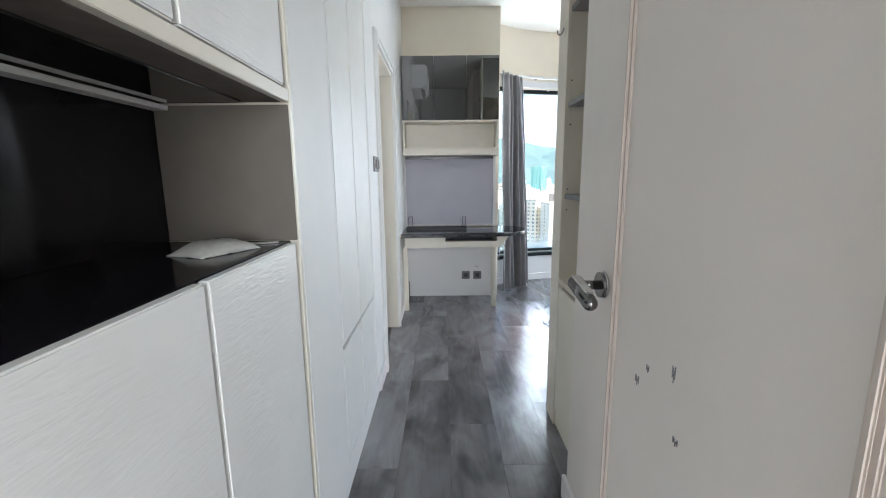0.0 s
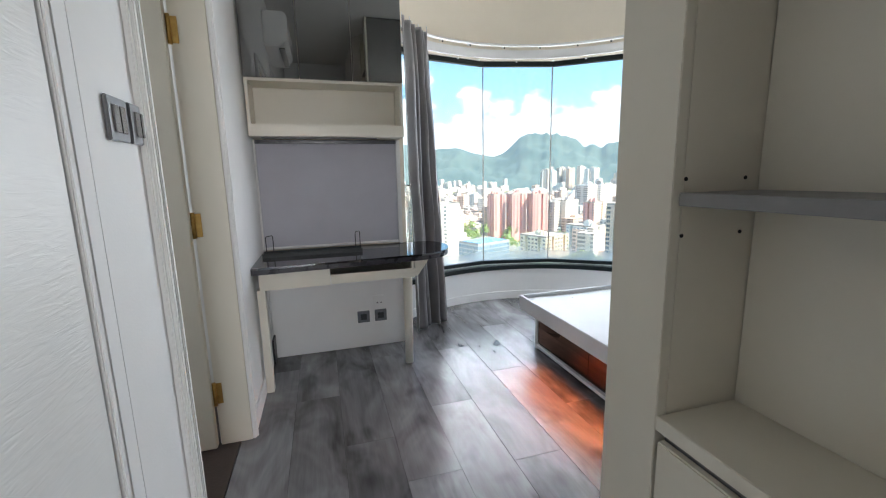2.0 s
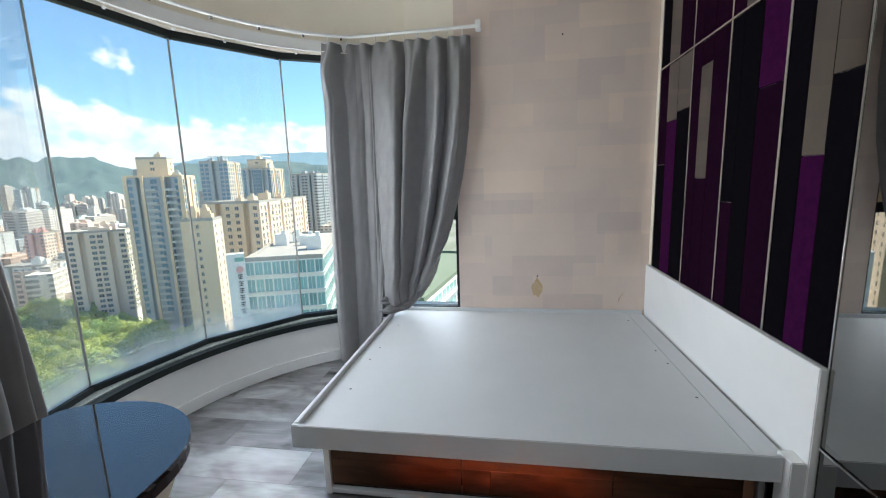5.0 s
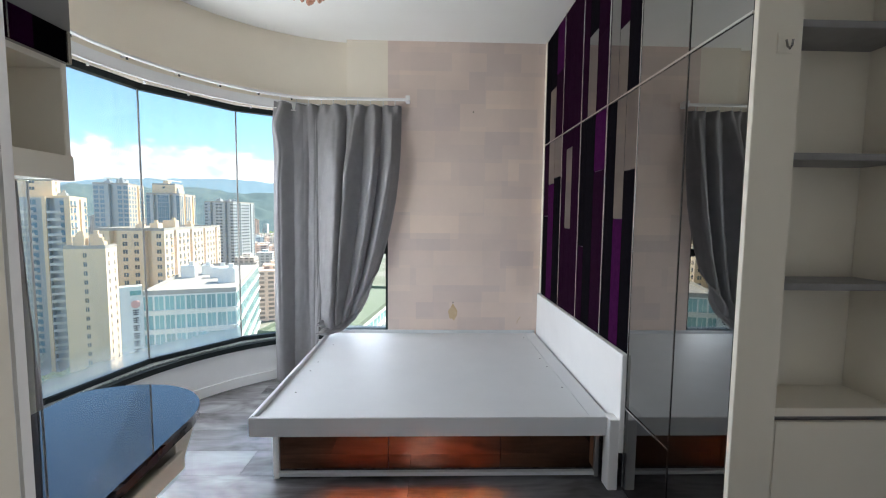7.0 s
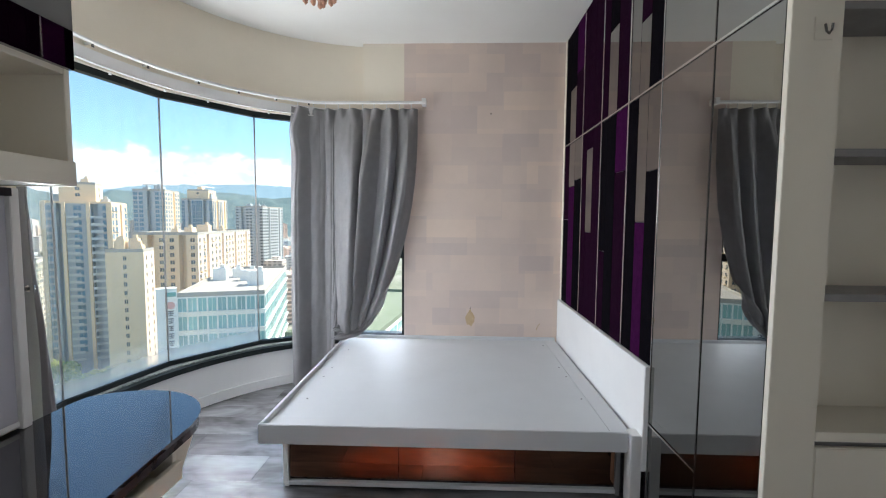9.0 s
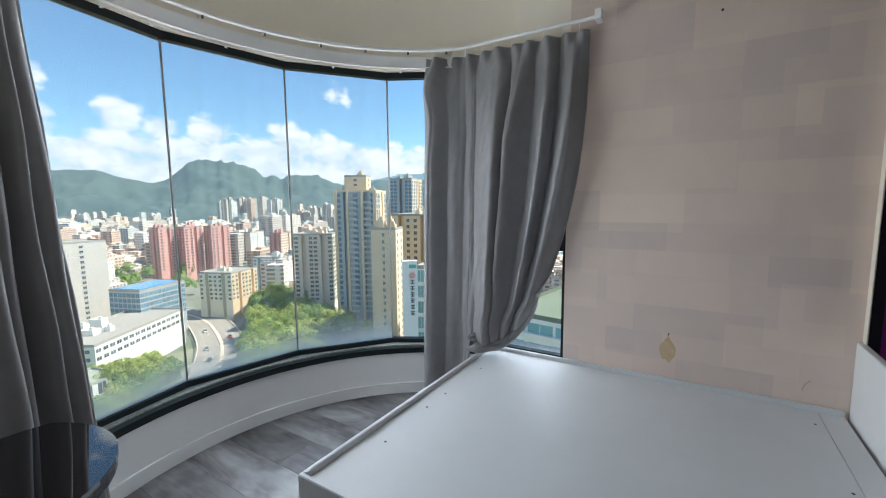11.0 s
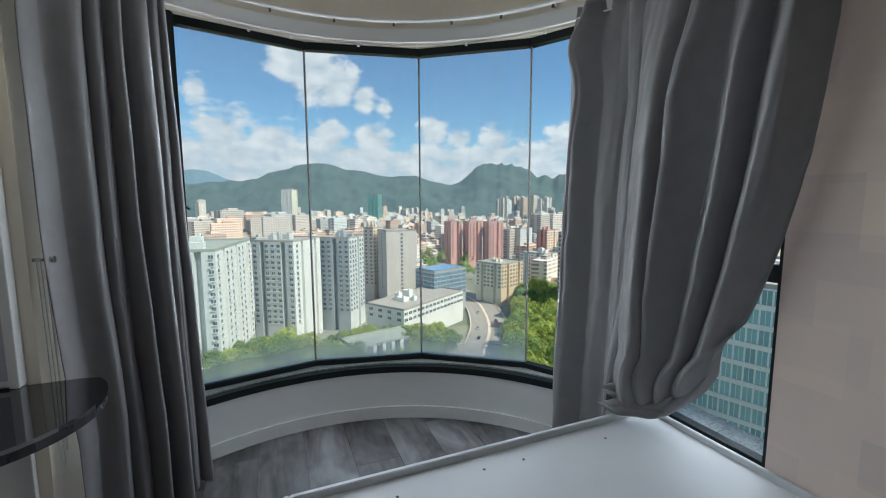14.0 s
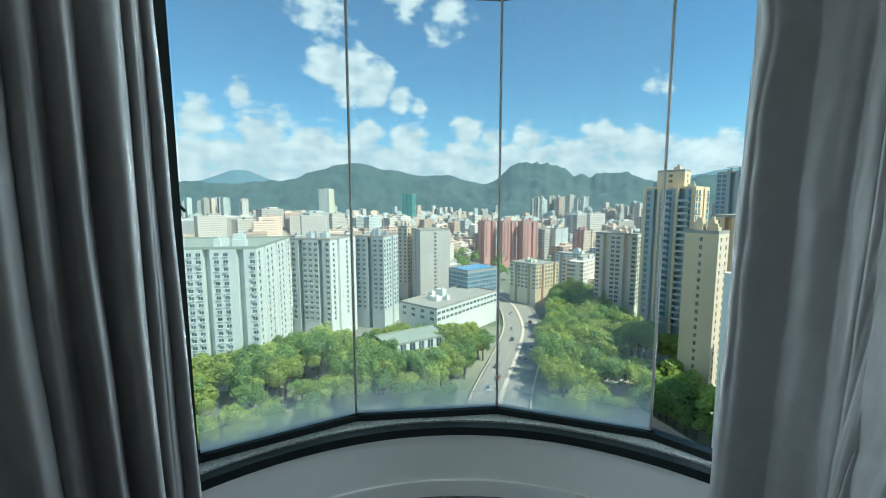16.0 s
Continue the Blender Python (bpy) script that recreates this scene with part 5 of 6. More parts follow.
th, c, dl, dr, a, b = tower("club_building", "grey glass building with a blue rooftop pool", 18.4, 21.1, 25.5, 268, -44.5, 48, F_GREY, F_SLATE, glass=GLASS_BLUE, cols=(2.6, 2.6), win=(2.2, 2.2), bays=False, huts=0)
bm = bmesh.new()
add_box(bm, 1.5, a - 1.5, 1.5, b - 1.5, -44.2, -43.4, Matrix(((dl.x, dr.x, 0, c.x), (dl.y, dr.y, 0, c.y), (0, 0, 1, 0), (0, 0, 0, 1))))
part("pool", bm, F_POOL, th, "bright blue pool")
for l, m, r2 in ((22.5, 23.4, 25.0), (25.1, 25.9, 27.8), (27.9, 28.7, 30.7)):
    tower("estate_block", "pink-red housing estate slab with rows of windows", l, m, r2, 474, -20.7, 62, F_PINK, F_PINK, cols=(3.4, 3.6), win=(1.8, 1.3), near=False, ledge=0.9, group="pink estate")
tower("wrapped_building", "grey netted block behind the pink estate", 30.4, 33.0, 34.6, 519, -31, 30, F_NET, F_GREY, cols=(60, 60), bays=False, near=False)
tower("apartment_block", "cream block of flats with stepped roofs", 27.0, 30.5, 33.5, 299, -43.9, 38, F_CREAM, F_SAND, near=True, ledge=0.9)
tower("apartment_block", "white block of flats with blue-tinted windows", 33.1, 36.3, 37.9, 345, -41.3, 35, F_WHITE, F_PALE_BLUE, glass=GLASS_BLUE, near=True)
tower("apartment_block", "small brown block of flats between white ones", 35.2, 36.6, 38.2, 470, -30, 35, F_PINK, F_BEIGE, near=False)
# cream end colours in the sunlit side of the beige tower
tower("apartment_block", "beige residential tower with many shaded balconies", 38.1, 43.0, 44.0, 277, -18.8, 14, F_BEIGE, F_CREAM, cols=(3.0, 3.4), win=(2.2, 1.6), ledge=1.1)
tower("glass_tower", "tall residential tower of blue glass and beige stone", 43.6, 49.0, 50.4, 247, 8.5, 16, F_SLATE, F_SAND, glass=GLASS_BLUE, cols=(3.4, 4.4), win=(2.8, 2.1), floor_h=3.3, ledge=1.2, roof=F_SAND, piers=True)
tower("tower_crown", "beige crown of the glass tower", 44.9, 47.8, 48.4, 252, 17.5, 16, F_SAND, F_SAND, cols=(40, 40), near=False, bays=False, base=8.0, huts=1)
tower("stone_tower", "tall beige stone tower with plain side wall", 48.2, 51.6, 52.6, 168, -9.5, 20, F_SAND, F_BEIGE, cols=(9, 3.0), win=(0.9, 1.4), ledge=0.2, bays=False)
tower("stone_tower", "beige stepped apartment tower behind the plain wall", 50.9, 57.0, 63.6, 185, -4.5, 24, F_SAND, F_BEIGE, cols=(3.6, 3.6), win=(1.5, 1.5), ledge=0.9)
tower("glass_tower", "beige residential tower with glass balconies and roof crane", 51.0, 54.0, 55.4, 330, 20.5, 22, F_SLATE, F_SAND, glass=GLASS_BLUE, cols=(3.0, 3.2), win=(2.2, 2.0), near=False, ledge=1.0)
tower("glass_tower", "blue glass residential tower with beige crown", 55.6, 58.8, 60.4, 380, 17.5, 22, F_SLATE, F_SAND, glass=GLASS_BLUE, cols=(2.4, 3.0), win=(2.3, 2.6), near=False, ledge=0.3)
tower("tower_crown", "beige crown of the blue glass tower", 56.2, 58.4, 59.2, 384, 25.0, 22, F_SAND, F_SAND, cols=(40, 40), near=False, bays=False, base=17.0, huts=1)
tower("dark_tower", "dark grey residential tower with white balcony lines", 61.3, 64.4, 66.8, 420, 13.5, 30, F_SLATE, F_SLATE, cols=(3.2, 3.2), win=(2.2, 1.2), near=False, ledge=1.2)
tower("teal_tower", "distant teal glass tower", 11.9, 13.3, 13.9, 1331, 30, 20, F_TEAL, F_TEAL, cols=(5, 5), win=(3.5, 1.2), floor_h=4.5, near=False)
tower("white_tower", "distant white residential tower", 0.9, 2.2, 2.9, 1573, 52, 25, F_WHITE, F_CREAM, cols=(6, 6), win=(2.5, 2.0), floor_h=5.5, near=False)

# campus building with curtain wall and a tall sign
tower("campus_building", "campus building with teal glass curtain wall", 54.5, 64.2, 68.5, 112, -17.5, 8, F_WHITE, F_WHITE, glass=GLASS_TEAL, cols=(1.9, 1.9), win=(1.8, 3.3), floor_h=4.6, ledge=1.2, bays=False, roof=F_ROOF)
tower("campus_building", "lower campus wing with teal glass and white bands", 66.5, 78.0, 97.0, 84, -24.0, 20, F_WHITE, F_WHITE, glass=GLASS_TEAL, cols=(6.0, 6.0), win=(5.9, 2.1), floor_h=4.4, ledge=2.4, bays=False, roof=F_LAWN)
p, q = from_eye(52.4, 110), from_eye(54.5, 110)
d = (q - p).normalized()
turn = Matrix(((d.x, -d.y, 0, p.x), (d.y, d.x, 0, p.y), (0, 0, 1, 0), (0, 0, 0, 1)))
wid = (q - p).length
sign = thing("campus_sign", (p.x, p.y, GROUND), "tall white sign slab with emblem and column of dark signs", "sign")
bm = bmesh.new()
add_box(bm, 0, wid, 0, 2.5, GROUND, -14.3, turn)
part("slab", bm, F_WHITE, sign)
bm = bmesh.new()
add_box(bm, wid * 0.45, wid * 0.95, -0.2, 0, -16.2, -15.2, turn)
part("mark", bm, F_TEAL, sign)
bm = bmesh.new()
add_tube(bm, turn @ Vector((wid * 0.68, -0.25, -18.2)), turn @ Vector((wid * 0.68, 0.0, -18.2)), 0.85, seg=20)
part("emblem", bm, F_PINK, sign)
for k in range(6):
    z = -20.6 - 1.75 * k
    bm = bmesh.new()
    for x0, x1, z0, z1 in ((0.0, 1.0, 0.82, 1.0), (0.0, 1.0, 0.4, 0.55), (0.1, 0.9, 0.0, 0.15), (0.42, 0.58, 0.15, 0.82)):
        add_box(bm, wid * 0.54 + 1.1 * x0, wid * 0.54 + 1.1 * x1, -0.15, 0.0, z + 1.15 * z0, z + 1.15 * z1, turn)
    part("sign_bars", bm, F_DARK, sign)


def crane(at, turn_deg):
    th = thing("roof_crane", at, "white maintenance crane on a tower roof", "crane")
    tube("mast", at, at + Vector((0, 0, 3.5)), 0.4, F_WHITE, th, seg=8)
    w = Vector((math.cos(radians(turn_deg)), math.sin(radians(turn_deg)), 0.06))
    tube("jib", at + Vector((0, 0, 3.3)) - w * 8, at + Vector((0, 0, 3.3)) + w * 14, 0.35, F_WHITE, th, seg=6)


crane(from_eye(53.2, 336) + Vector((0, 0, 21.5)), -35)
crane(from_eye(58.0, 388) + Vector((0, 0, 25.2)), 150)


# far low town and the estates at the foot of the hills
def far_town(name, label, boxes, material):
    co, faces = [], []
    for x, y, w, dd, z0, z1, rot in boxes:
        cr, sr = math.cos(rot), math.sin(rot)
        for bw, bd, lo, hi, ox in ((w, dd, z0, z1, 0.0), (w * 0.4, dd * 0.4, z1, z1 + 3.0, w * 0.12)):
            i = len(co)
            for z in (lo, hi):
                for px, py in ((-bw / 2, -bd / 2), (bw / 2, -bd / 2), (bw / 2, bd / 2), (-bw / 2, bd / 2)):
                    px += ox
                    co.append((x + px * cr - py * sr, y + px * sr + py * cr, z))
            faces += [(i, i + 1, i + 5, i + 4), (i + 1, i + 2, i + 6, i + 5), (i + 2, i + 3, i + 7, i + 6), (i + 3, i, i + 4, i + 7), (i + 4, i + 5, i + 6, i + 7)]
    me = bpy.data.meshes.new(name)
    me.from_pydata(co, [], faces)
    me.materials.append(material)
    tagged(new(name, me), label, "building", kind="stuff")


def town_mat(name, c):
    """Storey lines and window columns at real size on far facades."""
    m = facade(name, c, 0.2)
    t = m.node_tree
    b = t.nodes["Principled BSDF"]
    base = b.inputs["Base Color"].links[0].from_socket
    geo = t.nodes.new("ShaderNodeNewGeometry")
    sp = t.nodes.new("ShaderNodeSeparateXYZ")
    link(t, geo.outputs["Position"], sp.inputs[0])
    cb = t.nodes.new("ShaderNodeCombineXYZ")
    link(t, math_node(t, "ADD", sp.outputs["X"], sp.outputs["Y"]), cb.inputs[0])
    link(t, sp.outputs["Z"], cb.inputs[1])
    br = node(t, "ShaderNodeTexBrick", Scale=1.0)
    br.offset = 0.0
    br.inputs["Brick Width"].default_value, br.inputs["Row Height"].default_value, br.inputs["Mortar Size"].default_value = 3.6, 3.2, 0.75
    br.inputs["Color1"].default_value, br.inputs["Color2"].default_value, br.inputs["Mortar"].default_value = (0.30, 0.33, 0.36, 1), (0.55, 0.56, 0.58, 1), (1, 1, 1, 1)
    link(t, cb.outputs[0], br.inputs["Vector"])
    nz = t.nodes.new("ShaderNodeSeparateXYZ")
    link(t, geo.outputs["Normal"], nz.inputs[0])
    mul = node(t, "ShaderNodeMix")
    mul.data_type, mul.blend_type = "RGBA", "MULTIPLY"
    link(t, math_node(t, "SUBTRACT", 1.0, math_node(t, "ABSOLUTE", nz.outputs["Z"])), mul.inputs["Factor"])
    link(t, base, mul.inputs["A"])
    link(t, br.outputs["Color"], mul.inputs["B"])
    isl = math_node(t, "ADD", 0.75, math_node(t, "MULTIPLY", geo.outputs["Random Per Island"], 0.55))
    scl = t.nodes.new("ShaderNodeVectorMath")
    scl.operation = "SCALE"
    link(t, mul.outputs["Result"], scl.inputs[0])
    link(t, isl, scl.inputs["Scale"])
    link(t, scl.outputs[0], b.inputs["Base Color"])
    return m


TOWN = [town_mat("far_town_white", (0.52, 0.50, 0.46)), town_mat("far_town_warm", (0.60, 0.48, 0.40)), town_mat("far_town_cool", (0.48, 0.53, 0.53))]
groups = [[], [], []]
for k in range(3600):
    az, dist = CITY.uniform(-26, 78), 330 + 1450 * CITY.random() ** 1.25
    if dist < 520 and 18 < az < 36:
        dist += 260
    p = from_eye(az, dist)
    top = GROUND + CITY.uniform(9, 24) + (CITY.uniform(8, 24) if CITY.random() < 0.14 else 0)
    lim = 1.35 - dist * math.tan(radians(2.3))
    top = min(top, max(lim, GROUND + 9))
    groups[CITY.choice((0, 0, 0, 1, 1, 1, 2))].append((p.x, p.y, CITY.uniform(11, 30), CITY.uniform(10, 20), GROUND, top, CITY.uniform(-0.25, 0.25) + 0.4))
ESTATES = ((-16, -7.5, 1900, 22, 0.2, 0.75), (29.8, 36.8, 1900, 40, 0.2, 1.15), (14, 27, 2000, 20, -1.3, -0.4), (-6, 0, 900, 6, -1.6, -0.9), (39, 52, 1700, 22, -1.0, 0.2), (52, 74, 1400, 26, -1.6, -0.2), (2, 12, 1900, 8, -1.2, -0.5), (36, 42, 1300, 12, -1.9, -0.7), (-20, 1, 720, 22, -2.6, -1.6), (3, 22, 900, 18, -2.6, -1.8), (34, 48, 800, 14, -2.8, -1.6), (-26, 78, 2000, 190, -2.2, -1.0), (-26, 78, 1500, 110, -2.6, -1.6))
for az0, az1, dist, n, el0, el1 in ESTATES:
    for k in range(n):
        az, dd = CITY.uniform(az0, az1), dist * CITY.uniform(0.85, 1.12)
        bump = 1 - abs((az - az0) / (az1 - az0) - 0.5)
        p = from_eye(az, dd)
        wide = 2.3 if dist < 950 or n > 100 else 1.0
        groups[CITY.choice((0, 0, 1, 2))].append((p.x, p.y, wide * CITY.uniform(13, 19), CITY.uniform(13, 19), GROUND, 1.35 + dd * math.tan(radians(CITY.uniform(el0, el1) * (0.5 + 0.5 * bump))), CITY.uniform(0, 0.8)))
for g, m in zip(groups, TOWN):
    far_town("distant_buildings", "far low and tall buildings spreading to the hills", g, m)

# ground, road, hills
GRASS = surface("ground_cover", (0.40, 0.36, 0.28), (0.16, 0.19, 0.09), 0.05, 0.9, 0.3, 0.8, stain=0.4)
ASPHALT = surface("pale_asphalt", (0.36, 0.325, 0.27), (0.30, 0.27, 0.225), 0.15, 0.9, 0, stain=0.2)
LINE = surface("road_paint", (0.70, 0.70, 0.66), (0.6, 0.6, 0.58), 2, 0.8, 0)
TOWN_GROUND = surface("town_ground", (0.30, 0.29, 0.25), (0.12, 0.15, 0.085), 0.012, 0.9, 0, stain=0.4)
bm = bmesh.new()
bmesh.ops.create_circle(bm, cap_ends=True, segments=64, radius=4600, matrix=Matrix.Translation((0, 0, GROUND)))
setting(part("ground", bm, TOWN_GROUND), "ground of the city between roads and greenery", "ground")
bm = bmesh.new()
bmesh.ops.create_grid(bm, x_segments=24, y_segments=24, size=95, matrix=Matrix.Translation((62, 135, GROUND + 0.1)))
for v in bm.verts:
    v.co.z += 1.2 * max(0, noise.noise(v.co * 0.03))
setting(part("ground_park", bm, GRASS), "sandy paved ground with scrub below the tower", "ground")
ROAD = [Vector(p) for p in ((40, 92, 0), (55, 118, 0), (70, 143, 0), (87, 167, 0), (103, 190, 0), (119, 216, 0), (132, 246, 0), (141, 276, 0), (141, 312, 0), (130, 360, 0), (114, 410, 0))]


def along(s):
    s = max(0.0, min(len(ROAD) - 1.001, s))
    i = int(s)
    p0, p1, p2, p3 = (ROAD[max(0, min(len(ROAD) - 1, k))] for k in (i - 1, i, i + 1, i + 2))
    f = s - i
    return 0.5 * ((2 * p1) + (p2 - p0) * f + (2 * p0 - 5 * p1 + 4 * p2 - p3) * f * f + (3 * p1 - p0 - 3 * p2 + p3) * f ** 3)


def across(s):
    d2 = along(s + 0.05) - along(s - 0.05)
    return Vector((d2.y, -d2.x, 0)).normalized()


def ribbon(bm, s0, s1, o0, o1, z, steps):
    row = None
    for k in range(steps + 1):
        s = s0 + (s1 - s0) * k / steps
        p, n = along(s), across(s)
        now = [bm.verts.new(p + n * o + Vector((0, 0, z))) for o in (o0, o1)]
        if row:
            bm.faces.new((row[0], row[1], now[1], now[0]))
        row = now


bm = bmesh.new()
ribbon(bm, 0, 9.9, -11, 11, GROUND + 1.6, 90)
setting(part("road", bm, ASPHALT), "pale curving dual carriageway", "road")
bm = bmesh.new()
ribbon(bm, 0, 9.9, -0.8, 0.8, GROUND + 1.9, 90)
setting(part("road_median", bm, F_BEIGE), "concrete divider of the road", "road")
for o in (-11.3, 11.3):
    bm = bmesh.new()
    ribbon(bm, 0, 9.9, o - 0.3, o + 0.3, GROUND + 2.3, 90)
    setting(part("road_kerb", bm, F_BEIGE), "pale kerb of the road", "kerb")
bm = bmesh.new()
for o in (-7.6, -4.2, 4.2, 7.6):
    for k in range(60):
        ribbon(bm, k * 0.16, k * 0.16 + 0.06, o - 0.12, o + 0.12, GROUND + 1.64, 1)
setting(part("road_markings", bm, LINE), "white broken lane lines", "road marking")

TYRE = F_DARK
car_paint = [F_WHITE, F_RED, F_DARK, F_GREY]


def make_car(k, s, o):
    p, n = along(s), across(s)
    at = p + n * o + Vector((0, 0, GROUND + 1.62))
    way = Vector((-n.y, n.x, 0))
    m = Matrix(((way.x, n.x, 0, at.x), (way.y, n.y, 0, at.y), (0, 0, 1, at.z), (0, 0, 0, 1)))
    names = ("white", "red", "dark", "grey")
    th = thing("car", at, f"{names[k]} car driving on the curving road", "car", "cars on the road")
    bm = bmesh.new()
    add_box(bm, -2.2, 2.2, -0.9, 0.9, 0.3, 0.85, m)
    part("body", bm, car_paint[k], th, bevel=0.12)
    bm = bmesh.new()
    vs = add_box(bm, -1.3, 1.0, -0.78, 0.78, 0.85, 1.42, m)
    part("cabin", bm, GLASS_DARK, th, bevel=0.15)
    for x in (-1.4, 1.4):
        for y in (-0.85, 0.85):
            tube("wheel", m @ Vector((x, y - 0.1, 0.32)), m @ Vector((x, y + 0.1, 0.32)), 0.32, TYRE, th, seg=10)


for k, s, o in ((0, 2.1, -6), (1, 2.5, -4), (2, 2.9, -7), (3, 3.3, 5), (0, 3.9, 6), (2, 4.3, -5), (3, 4.9, -7), (1, 5.4, 5), (2, 1.6, 6), (0, 6.0, -5)):
    make_car(k, s, o)

pool = thing("garden_pool", (143, 138, GROUND), "blue outdoor pool with pale paving", "pool")
bm = bmesh.new()
add_box(bm, -17, 17, -11, 11, GROUND + 0.3, GROUND + 1.6, Matrix.Translation((143, 138, 0)) @ Matrix.Rotation(0.5, 4, "Z"))
part("paving", bm, F_SAND, pool)
bm = bmesh.new()
add_tube(bm, (143, 138, GROUND + 1.6), (143, 138, GROUND + 1.8), 9, seg=32)
part("water", bm, F_POOL, pool)


def hazy_hill_mat(name, c1, c2, haze_glow):
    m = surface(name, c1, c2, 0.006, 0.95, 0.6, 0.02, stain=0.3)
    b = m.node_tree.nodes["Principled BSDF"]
    # blue emission puts distance haze into the hill material
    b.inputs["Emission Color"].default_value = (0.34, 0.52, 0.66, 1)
    b.inputs["Emission Strength"].default_value = haze_glow
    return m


def ridge(name, label, d0, d1, base_el, peaks, material, rough):
    bm = bmesh.new()
    rows = []
    for i in range(361):
        az = -35 + 120 * i / 360
        el = base_el + sum(h * math.exp(-abs((az - c) / (wl if az < c else wr)) ** e) for c, h, wl, wr, e in peaks)
        el += 0.36 * noise.fractal(Vector((az * 0.9, d0 * 0.01, 5.0)), 0.9, 2.2, 5) * (0.35 + sum(math.exp(-((az - c) / 5) ** 2) for c in (30.0, 40.0)))
        col = []
        for j in range(31):
            f = j / 30
            dd = d0 + (d1 - d0) * f
            p = from_eye(az, dd)
            top = 1.35 + d1 * math.tan(radians(el)) - GROUND
            z = GROUND - 2 + top * (f ** 1.25) + rough * noise.fractal(Vector((p.x * 0.005, p.y * 0.005, 3)), 0.75, 2.1, 7) * (0.15 + 3.2 * f * (1 - f) + 0.25 * f)
            col.append(bm.verts.new((p.x, p.y, z)))
        rows.append(col)
    for p, q in zip(rows, rows[1:]):
        for j in range(30):
            bm.faces.new((p[j], q[j], q[j + 1], p[j + 1]))
    bmesh.ops.recalc_face_normals(bm, faces=bm.faces[:])
    setting(part(name, bm, material, smooth=True), label, "hill")


HILL = hazy_hill_mat("hazy_wooded_hill", (0.03, 0.058, 0.045), (0.06, 0.085, 0.065), 0.16)
# farther ridge: bluer base and stronger emission for thicker haze
HILL_FAR = hazy_hill_mat("hazy_far_hill", (0.05, 0.09, 0.10), (0.07, 0.11, 0.12), 0.36)
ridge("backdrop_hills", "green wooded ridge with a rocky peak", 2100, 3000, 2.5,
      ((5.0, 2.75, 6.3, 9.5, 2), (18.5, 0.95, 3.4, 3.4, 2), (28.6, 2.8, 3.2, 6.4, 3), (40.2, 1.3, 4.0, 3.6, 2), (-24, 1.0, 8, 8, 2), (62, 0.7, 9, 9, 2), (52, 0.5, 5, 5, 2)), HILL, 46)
ridge("backdrop_far_hills", "far ridge paled blue by haze behind the green hills", 3300, 4200, 2.2,
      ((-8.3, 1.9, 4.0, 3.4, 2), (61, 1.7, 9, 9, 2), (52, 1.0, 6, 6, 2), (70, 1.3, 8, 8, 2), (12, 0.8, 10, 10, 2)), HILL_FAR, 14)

# ---- trees ----


def leaf_mat(name, c1, c2, through_c):
    """Leaves pass some light, so shaded crowns stay green."""
    m = surface(name, c1, c2, 0.7, 0.6, 0, per_object=0.45, stain=0.4)
    t = m.node_tree
    out = t.nodes["Material Output"]
    tr = node(t, "ShaderNodeBsdfTranslucent", Color=through_c)
    mix = node(t, "ShaderNodeMixShader", Fac=0.45)
    link(t, t.nodes["Principled BSDF"].outputs[0], mix.inputs[1])
    link(t, tr.outputs[0], mix.inputs[2])
    link(t, mix.outputs[0], out.inputs["Surface"])
    return m


LEAF = [leaf_mat("leaf_bright", (0.42, 0.47, 0.12), (0.29, 0.36, 0.09), (0.62, 0.68, 0.17, 1)),
        leaf_mat("leaf_deep", (0.24, 0.33, 0.10), (0.17, 0.26, 0.08), (0.42, 0.56, 0.17, 1))]
BARK = surface("bark", (0.13, 0.10, 0.07), (0.09, 0.07, 0.05), 2, 0.9, 0.3, 4)


def crown_mesh(seed, leaf):
    rnd = random.Random(seed)
    lobes = [(Vector((rnd.uniform(-3.4, 3.4), rnd.uniform(-3.4, 3.4), rnd.uniform(6.0, 10.2))), rnd.uniform(1.1, 2.3)) for _ in range(17)]
    co, faces = [], []
    for k in range(2600):
        c, r = rnd.choice(lobes)
        n = Vector((rnd.gauss(0, 1), rnd.gauss(0, 1), rnd.gauss(0.25, 1))).normalized()
        p = c + n * r * rnd.uniform(0.72, 1.08)
        s = rnd.uniform(0.22, 0.5)
        u = n.cross(Vector((rnd.gauss(0, 1), rnd.gauss(0, 1), rnd.gauss(0, 1)))).normalized()
        w = (n + Vector((rnd.gauss(0, .5), rnd.gauss(0, .5), rnd.gauss(0, .5)))).normalized().cross(u)
        i = len(co)
        co += [p - u * s, p + w * s * 0.6, p + u * s, p - w * s * 0.6]
        faces.append((i, i + 1, i + 2, i + 3))
    me = bpy.data.meshes.new("crown")
    me.from_pydata(co, [], faces)
    me.materials.append(leaf)
    return me


def trunk_mesh(seed):
    rnd = random.Random(seed)
    bm = bmesh.new()
    add_tube(bm, (0, 0, -0.5), (0.2, 0.1, 4.5), 0.38, 0.26, 8)
    for k in range(5):
        a = k * 1.26 + rnd.random()
        add_tube(bm, (0.2, 0.1, 4.2), (2.4 * math.cos(a), 2.4 * math.sin(a), 7.6), 0.2, 0.07, 6)
    me = bpy.data.meshes.new("trunk")
    bm.to_mesh(me)
    bm.free()
    me.materials.append(BARK)
    return me


CROWNS = [crown_mesh(k, LEAF[k % 2]) for k in range(5)]
TRUNKS = [trunk_mesh(k) for k in range(3)]


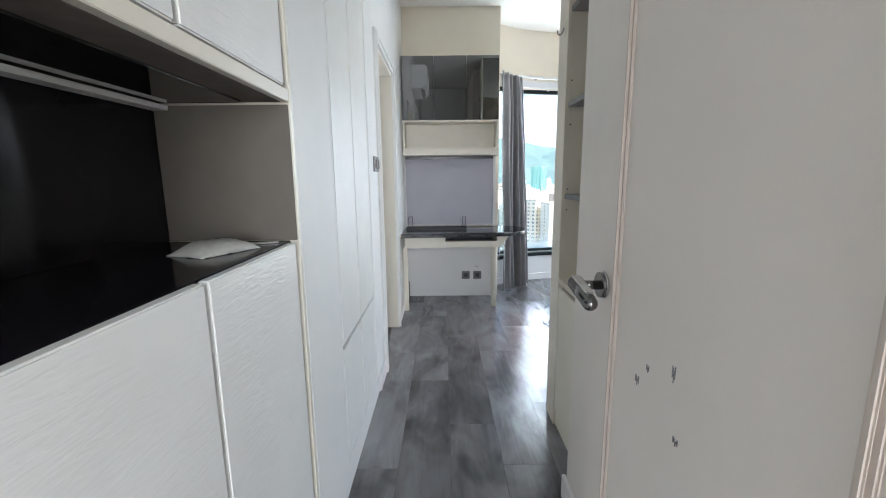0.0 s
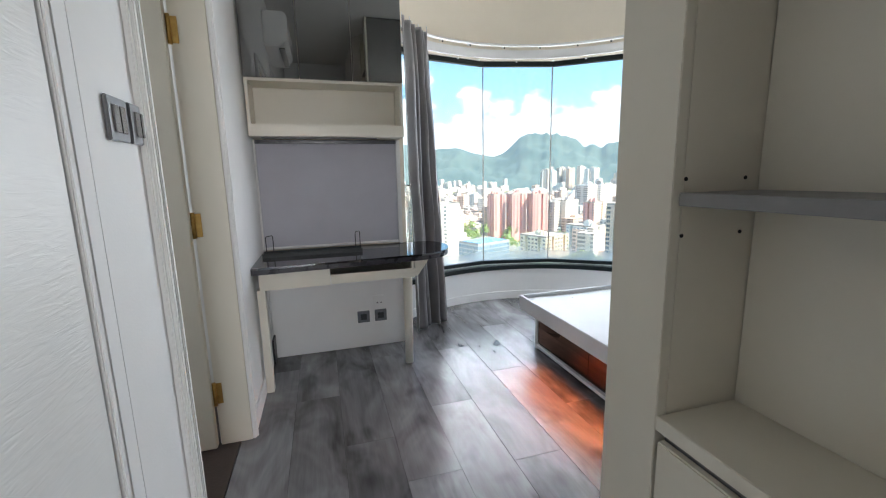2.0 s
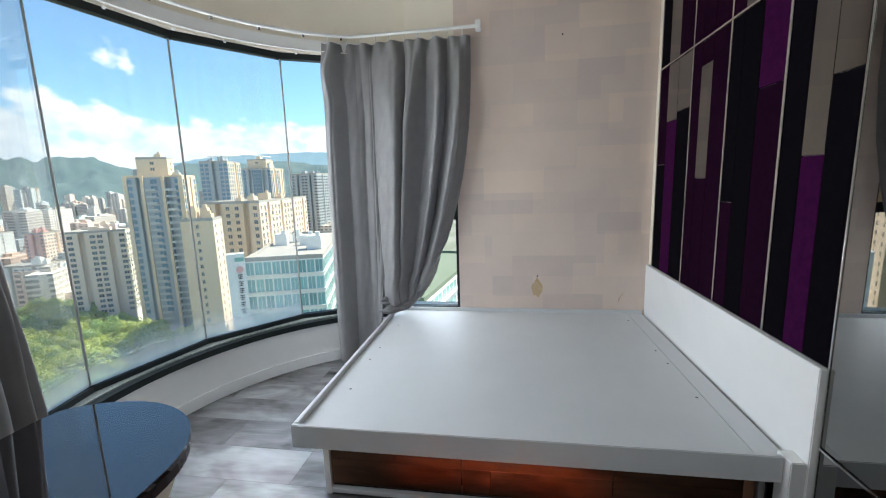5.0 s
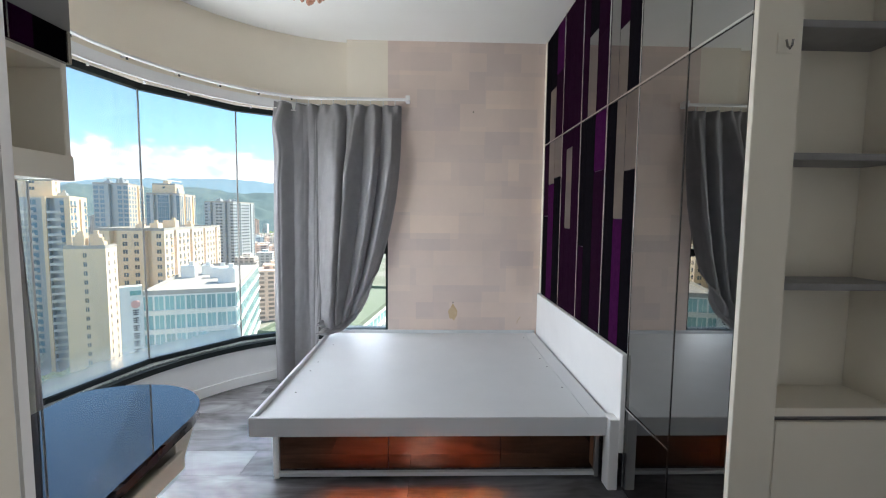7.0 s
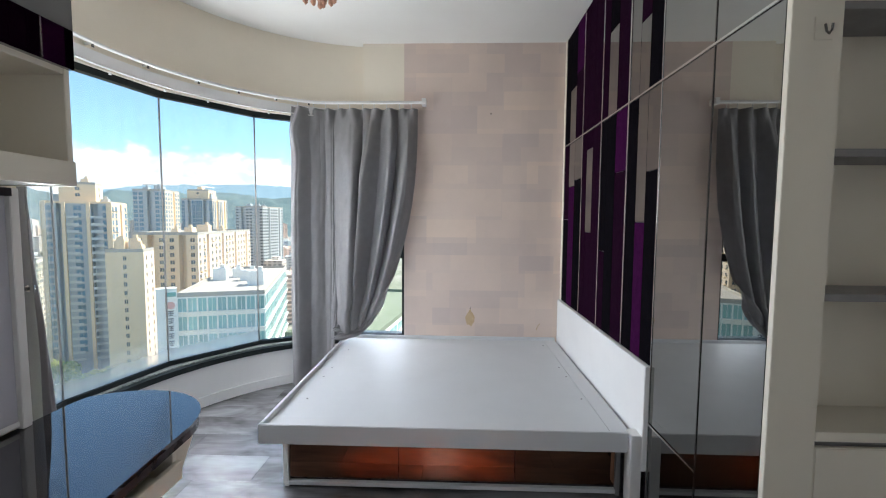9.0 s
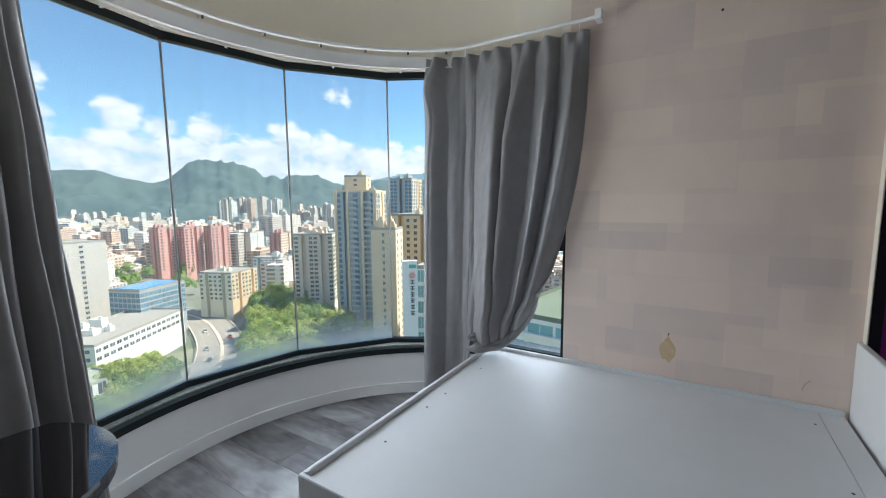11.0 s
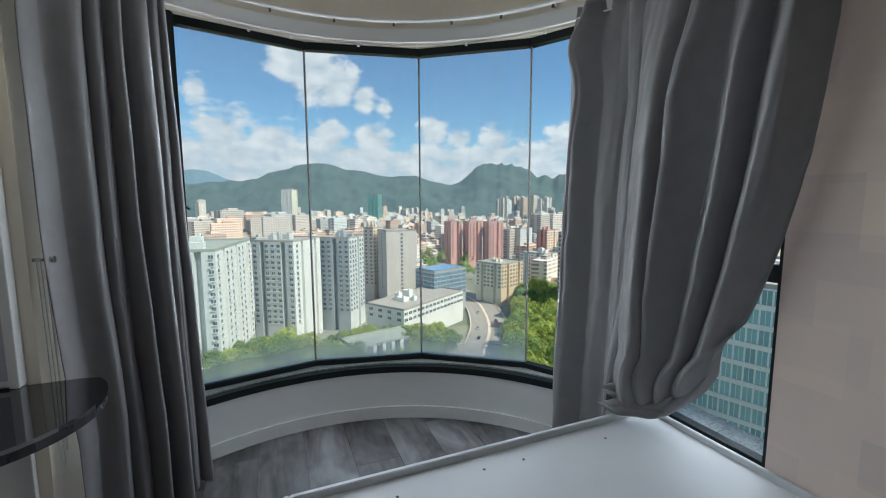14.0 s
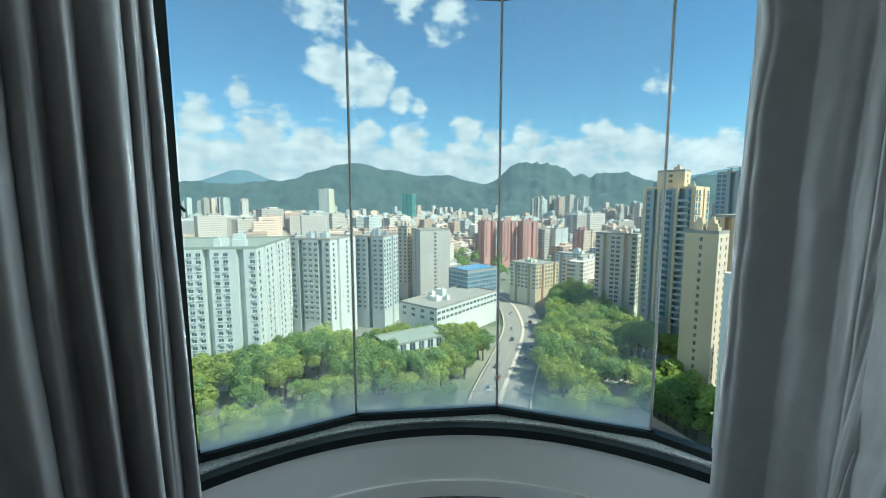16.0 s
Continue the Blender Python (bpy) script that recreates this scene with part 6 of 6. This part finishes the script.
def plant(x, y, size, k):
    th = thing("tree", (x, y, GROUND), ("bright green" if k % 2 == 0 else "deep green") + " leafy street tree below the tower", "tree", "trees by the road")
    m = Matrix.Rotation(CITY.uniform(0, 6.28), 4, "Z") @ Matrix.Diagonal((size, size, size * CITY.uniform(0.85, 1.1), 1))
    for nm, me in (("trunk", TRUNKS[k % 3]), ("crown", CROWNS[k % 5])):
        ob = new(nm, me)
        ob.parent = th
        ob.matrix_basis = m


for cx, cy, spread, n, s0, s1 in ((0, 185, 13, 9, 1.4, 2.0), (-20, 172, 12, 8, 1.2, 1.7), (24, 160, 12, 9, 1.1, 1.7), (45, 158, 10, 7, 1.0, 1.5), (72, 186, 8, 6, 1.0, 1.4),
                                  (120, 176, 13, 10, 1.1, 1.7), (132, 156, 14, 11, 1.2, 1.8), (102, 142, 12, 10, 1.0, 1.7), (126, 125, 13, 9, 1.1, 1.7), (-38, 165, 13, 8, 1.2, 1.7),
                                  (186, 236, 16, 11, 1.2, 1.8), (178, 262, 14, 7, 1.1, 1.6), (120, 108, 12, 7, 1.0, 1.5), (165, 190, 12, 7, 1.1, 1.6), (-45, 190, 14, 6, 1.1, 1.5), (62, 205, 9, 4, 0.9, 1.2), (40, 215, 8, 4, 0.8, 1.1), (160, 145, 10, 5, 1.0, 1.4), (8, 148, 12, 7, 0.9, 1.3), (34, 138, 12, 7, 0.8, 1.3), (-22, 142, 12, 7, 0.9, 1.3), (92, 118, 10, 6, 0.8, 1.2), (-48, 150, 12, 6, 1.0, 1.4), (20, 185, 8, 5, 1.0, 1.4), (66, 182, 6, 6, 0.9, 1.3), (56, 172, 8, 8, 0.9, 1.3), (78, 196, 5, 4, 0.8, 1.2), (44, 148, 9, 6, 0.8, 1.2), (108, 160, 9, 8, 1.0, 1.6), (146, 196, 14, 12, 1.1, 1.7), (165, 225, 14, 10, 1.1, 1.7)):
    for k in range(int(n * 1.7)):
        x, y = cx + CITY.gauss(0, spread * 0.6), cy + CITY.gauss(0, spread * 0.6)
        if min((Vector((x, y, 0)) - along(s * 0.25)).length for s in range(40)) > 15 and (Vector((x, y, 0)) - Vector((139, 134, 0))).length > 16 and not (45 < x < 78 and y < 150 and y > 120):
            plant(x, y, CITY.uniform(s0, s1), CITY.randrange(30))

# ---- far greenery between the blocks ----
co, faces = [], []
rnd = random.Random(11)
for k in range(420):
    az, dd = rnd.uniform(-22, 70), rnd.uniform(380, 1800)
    c0 = from_eye(az, dd)
    for j in range(3):
        c = c0 + Vector((rnd.gauss(0, 9), rnd.gauss(0, 9), GROUND + rnd.uniform(5, 13)))
        for q in range(26):
            n = Vector((rnd.gauss(0, 1), rnd.gauss(0, 1), abs(rnd.gauss(0, 1)))).normalized()
            p = c + n * rnd.uniform(4, 7.5)
            u = n.orthogonal().normalized() * rnd.uniform(1.5, 3.2)
            w = n.cross(u) * rnd.uniform(0.6, 1.0)
            i = len(co)
            co += [p - u, p + w, p + u, p - w]
            faces.append((i, i + 1, i + 2, i + 3))
me = bpy.data.meshes.new("distant_trees")
me.from_pydata(co, [], faces)
me.materials.append(LEAF[1])
tagged(new("distant_trees", me), "far clumps of green trees between the city blocks", "trees", kind="stuff")

# ---- laminate planks ----
floor_thing = thing("floor", (1.5, 3.4, -0.012), "grey wood-grain laminate planks laid along the corridor", "floor", kind="structure")
PW, PL = 0.2325, 1.21
ENDS = (3.13, 2.66, 2.354, 4.07, 3.546)


def plank_mesh(length):
    bm = bmesh.new()
    add_box(bm, 0.0004, PW - 0.0004, 0.0004, length - 0.0004, -0.012, 0.0)
    bmesh.ops.bevel(bm, geom=[e for e in bm.edges if e.verts[0].co.z > -0.001 and e.verts[1].co.z > -0.001], offset=0.0007, segments=1, affect="EDGES")
    me = bpy.data.meshes.new("plank")
    bm.to_mesh(me)
    bm.free()
    me.materials.append(FLOOR)
    return me


PLANKS = {}
for col in range(15):
    x = -0.016 + PW * col
    end = ENDS[(col - 1) % 5]
    edges = [0.70] + [end + PL * k for k in range(-3, 4) if 0.72 < end + PL * k < 5.85] + [5.86]
    for y0, y1 in zip(edges, edges[1:]):
        y0, y1 = round(y0, 3), round(y1, 3)
        if x + PW > 0.97 and y1 < 2.2 or x > 1.2 and y1 < 2.66:
            continue
        if x > 1.2:
            y0 = max(y0, 2.65)
        key = round(y1 - y0, 3)
        if key not in PLANKS:
            PLANKS[key] = plank_mesh(key)
        ob = new("plank", PLANKS[key])
        ob.parent = floor_thing
        ob.location = Vector((x, y0, 0.0)) - floor_thing.location
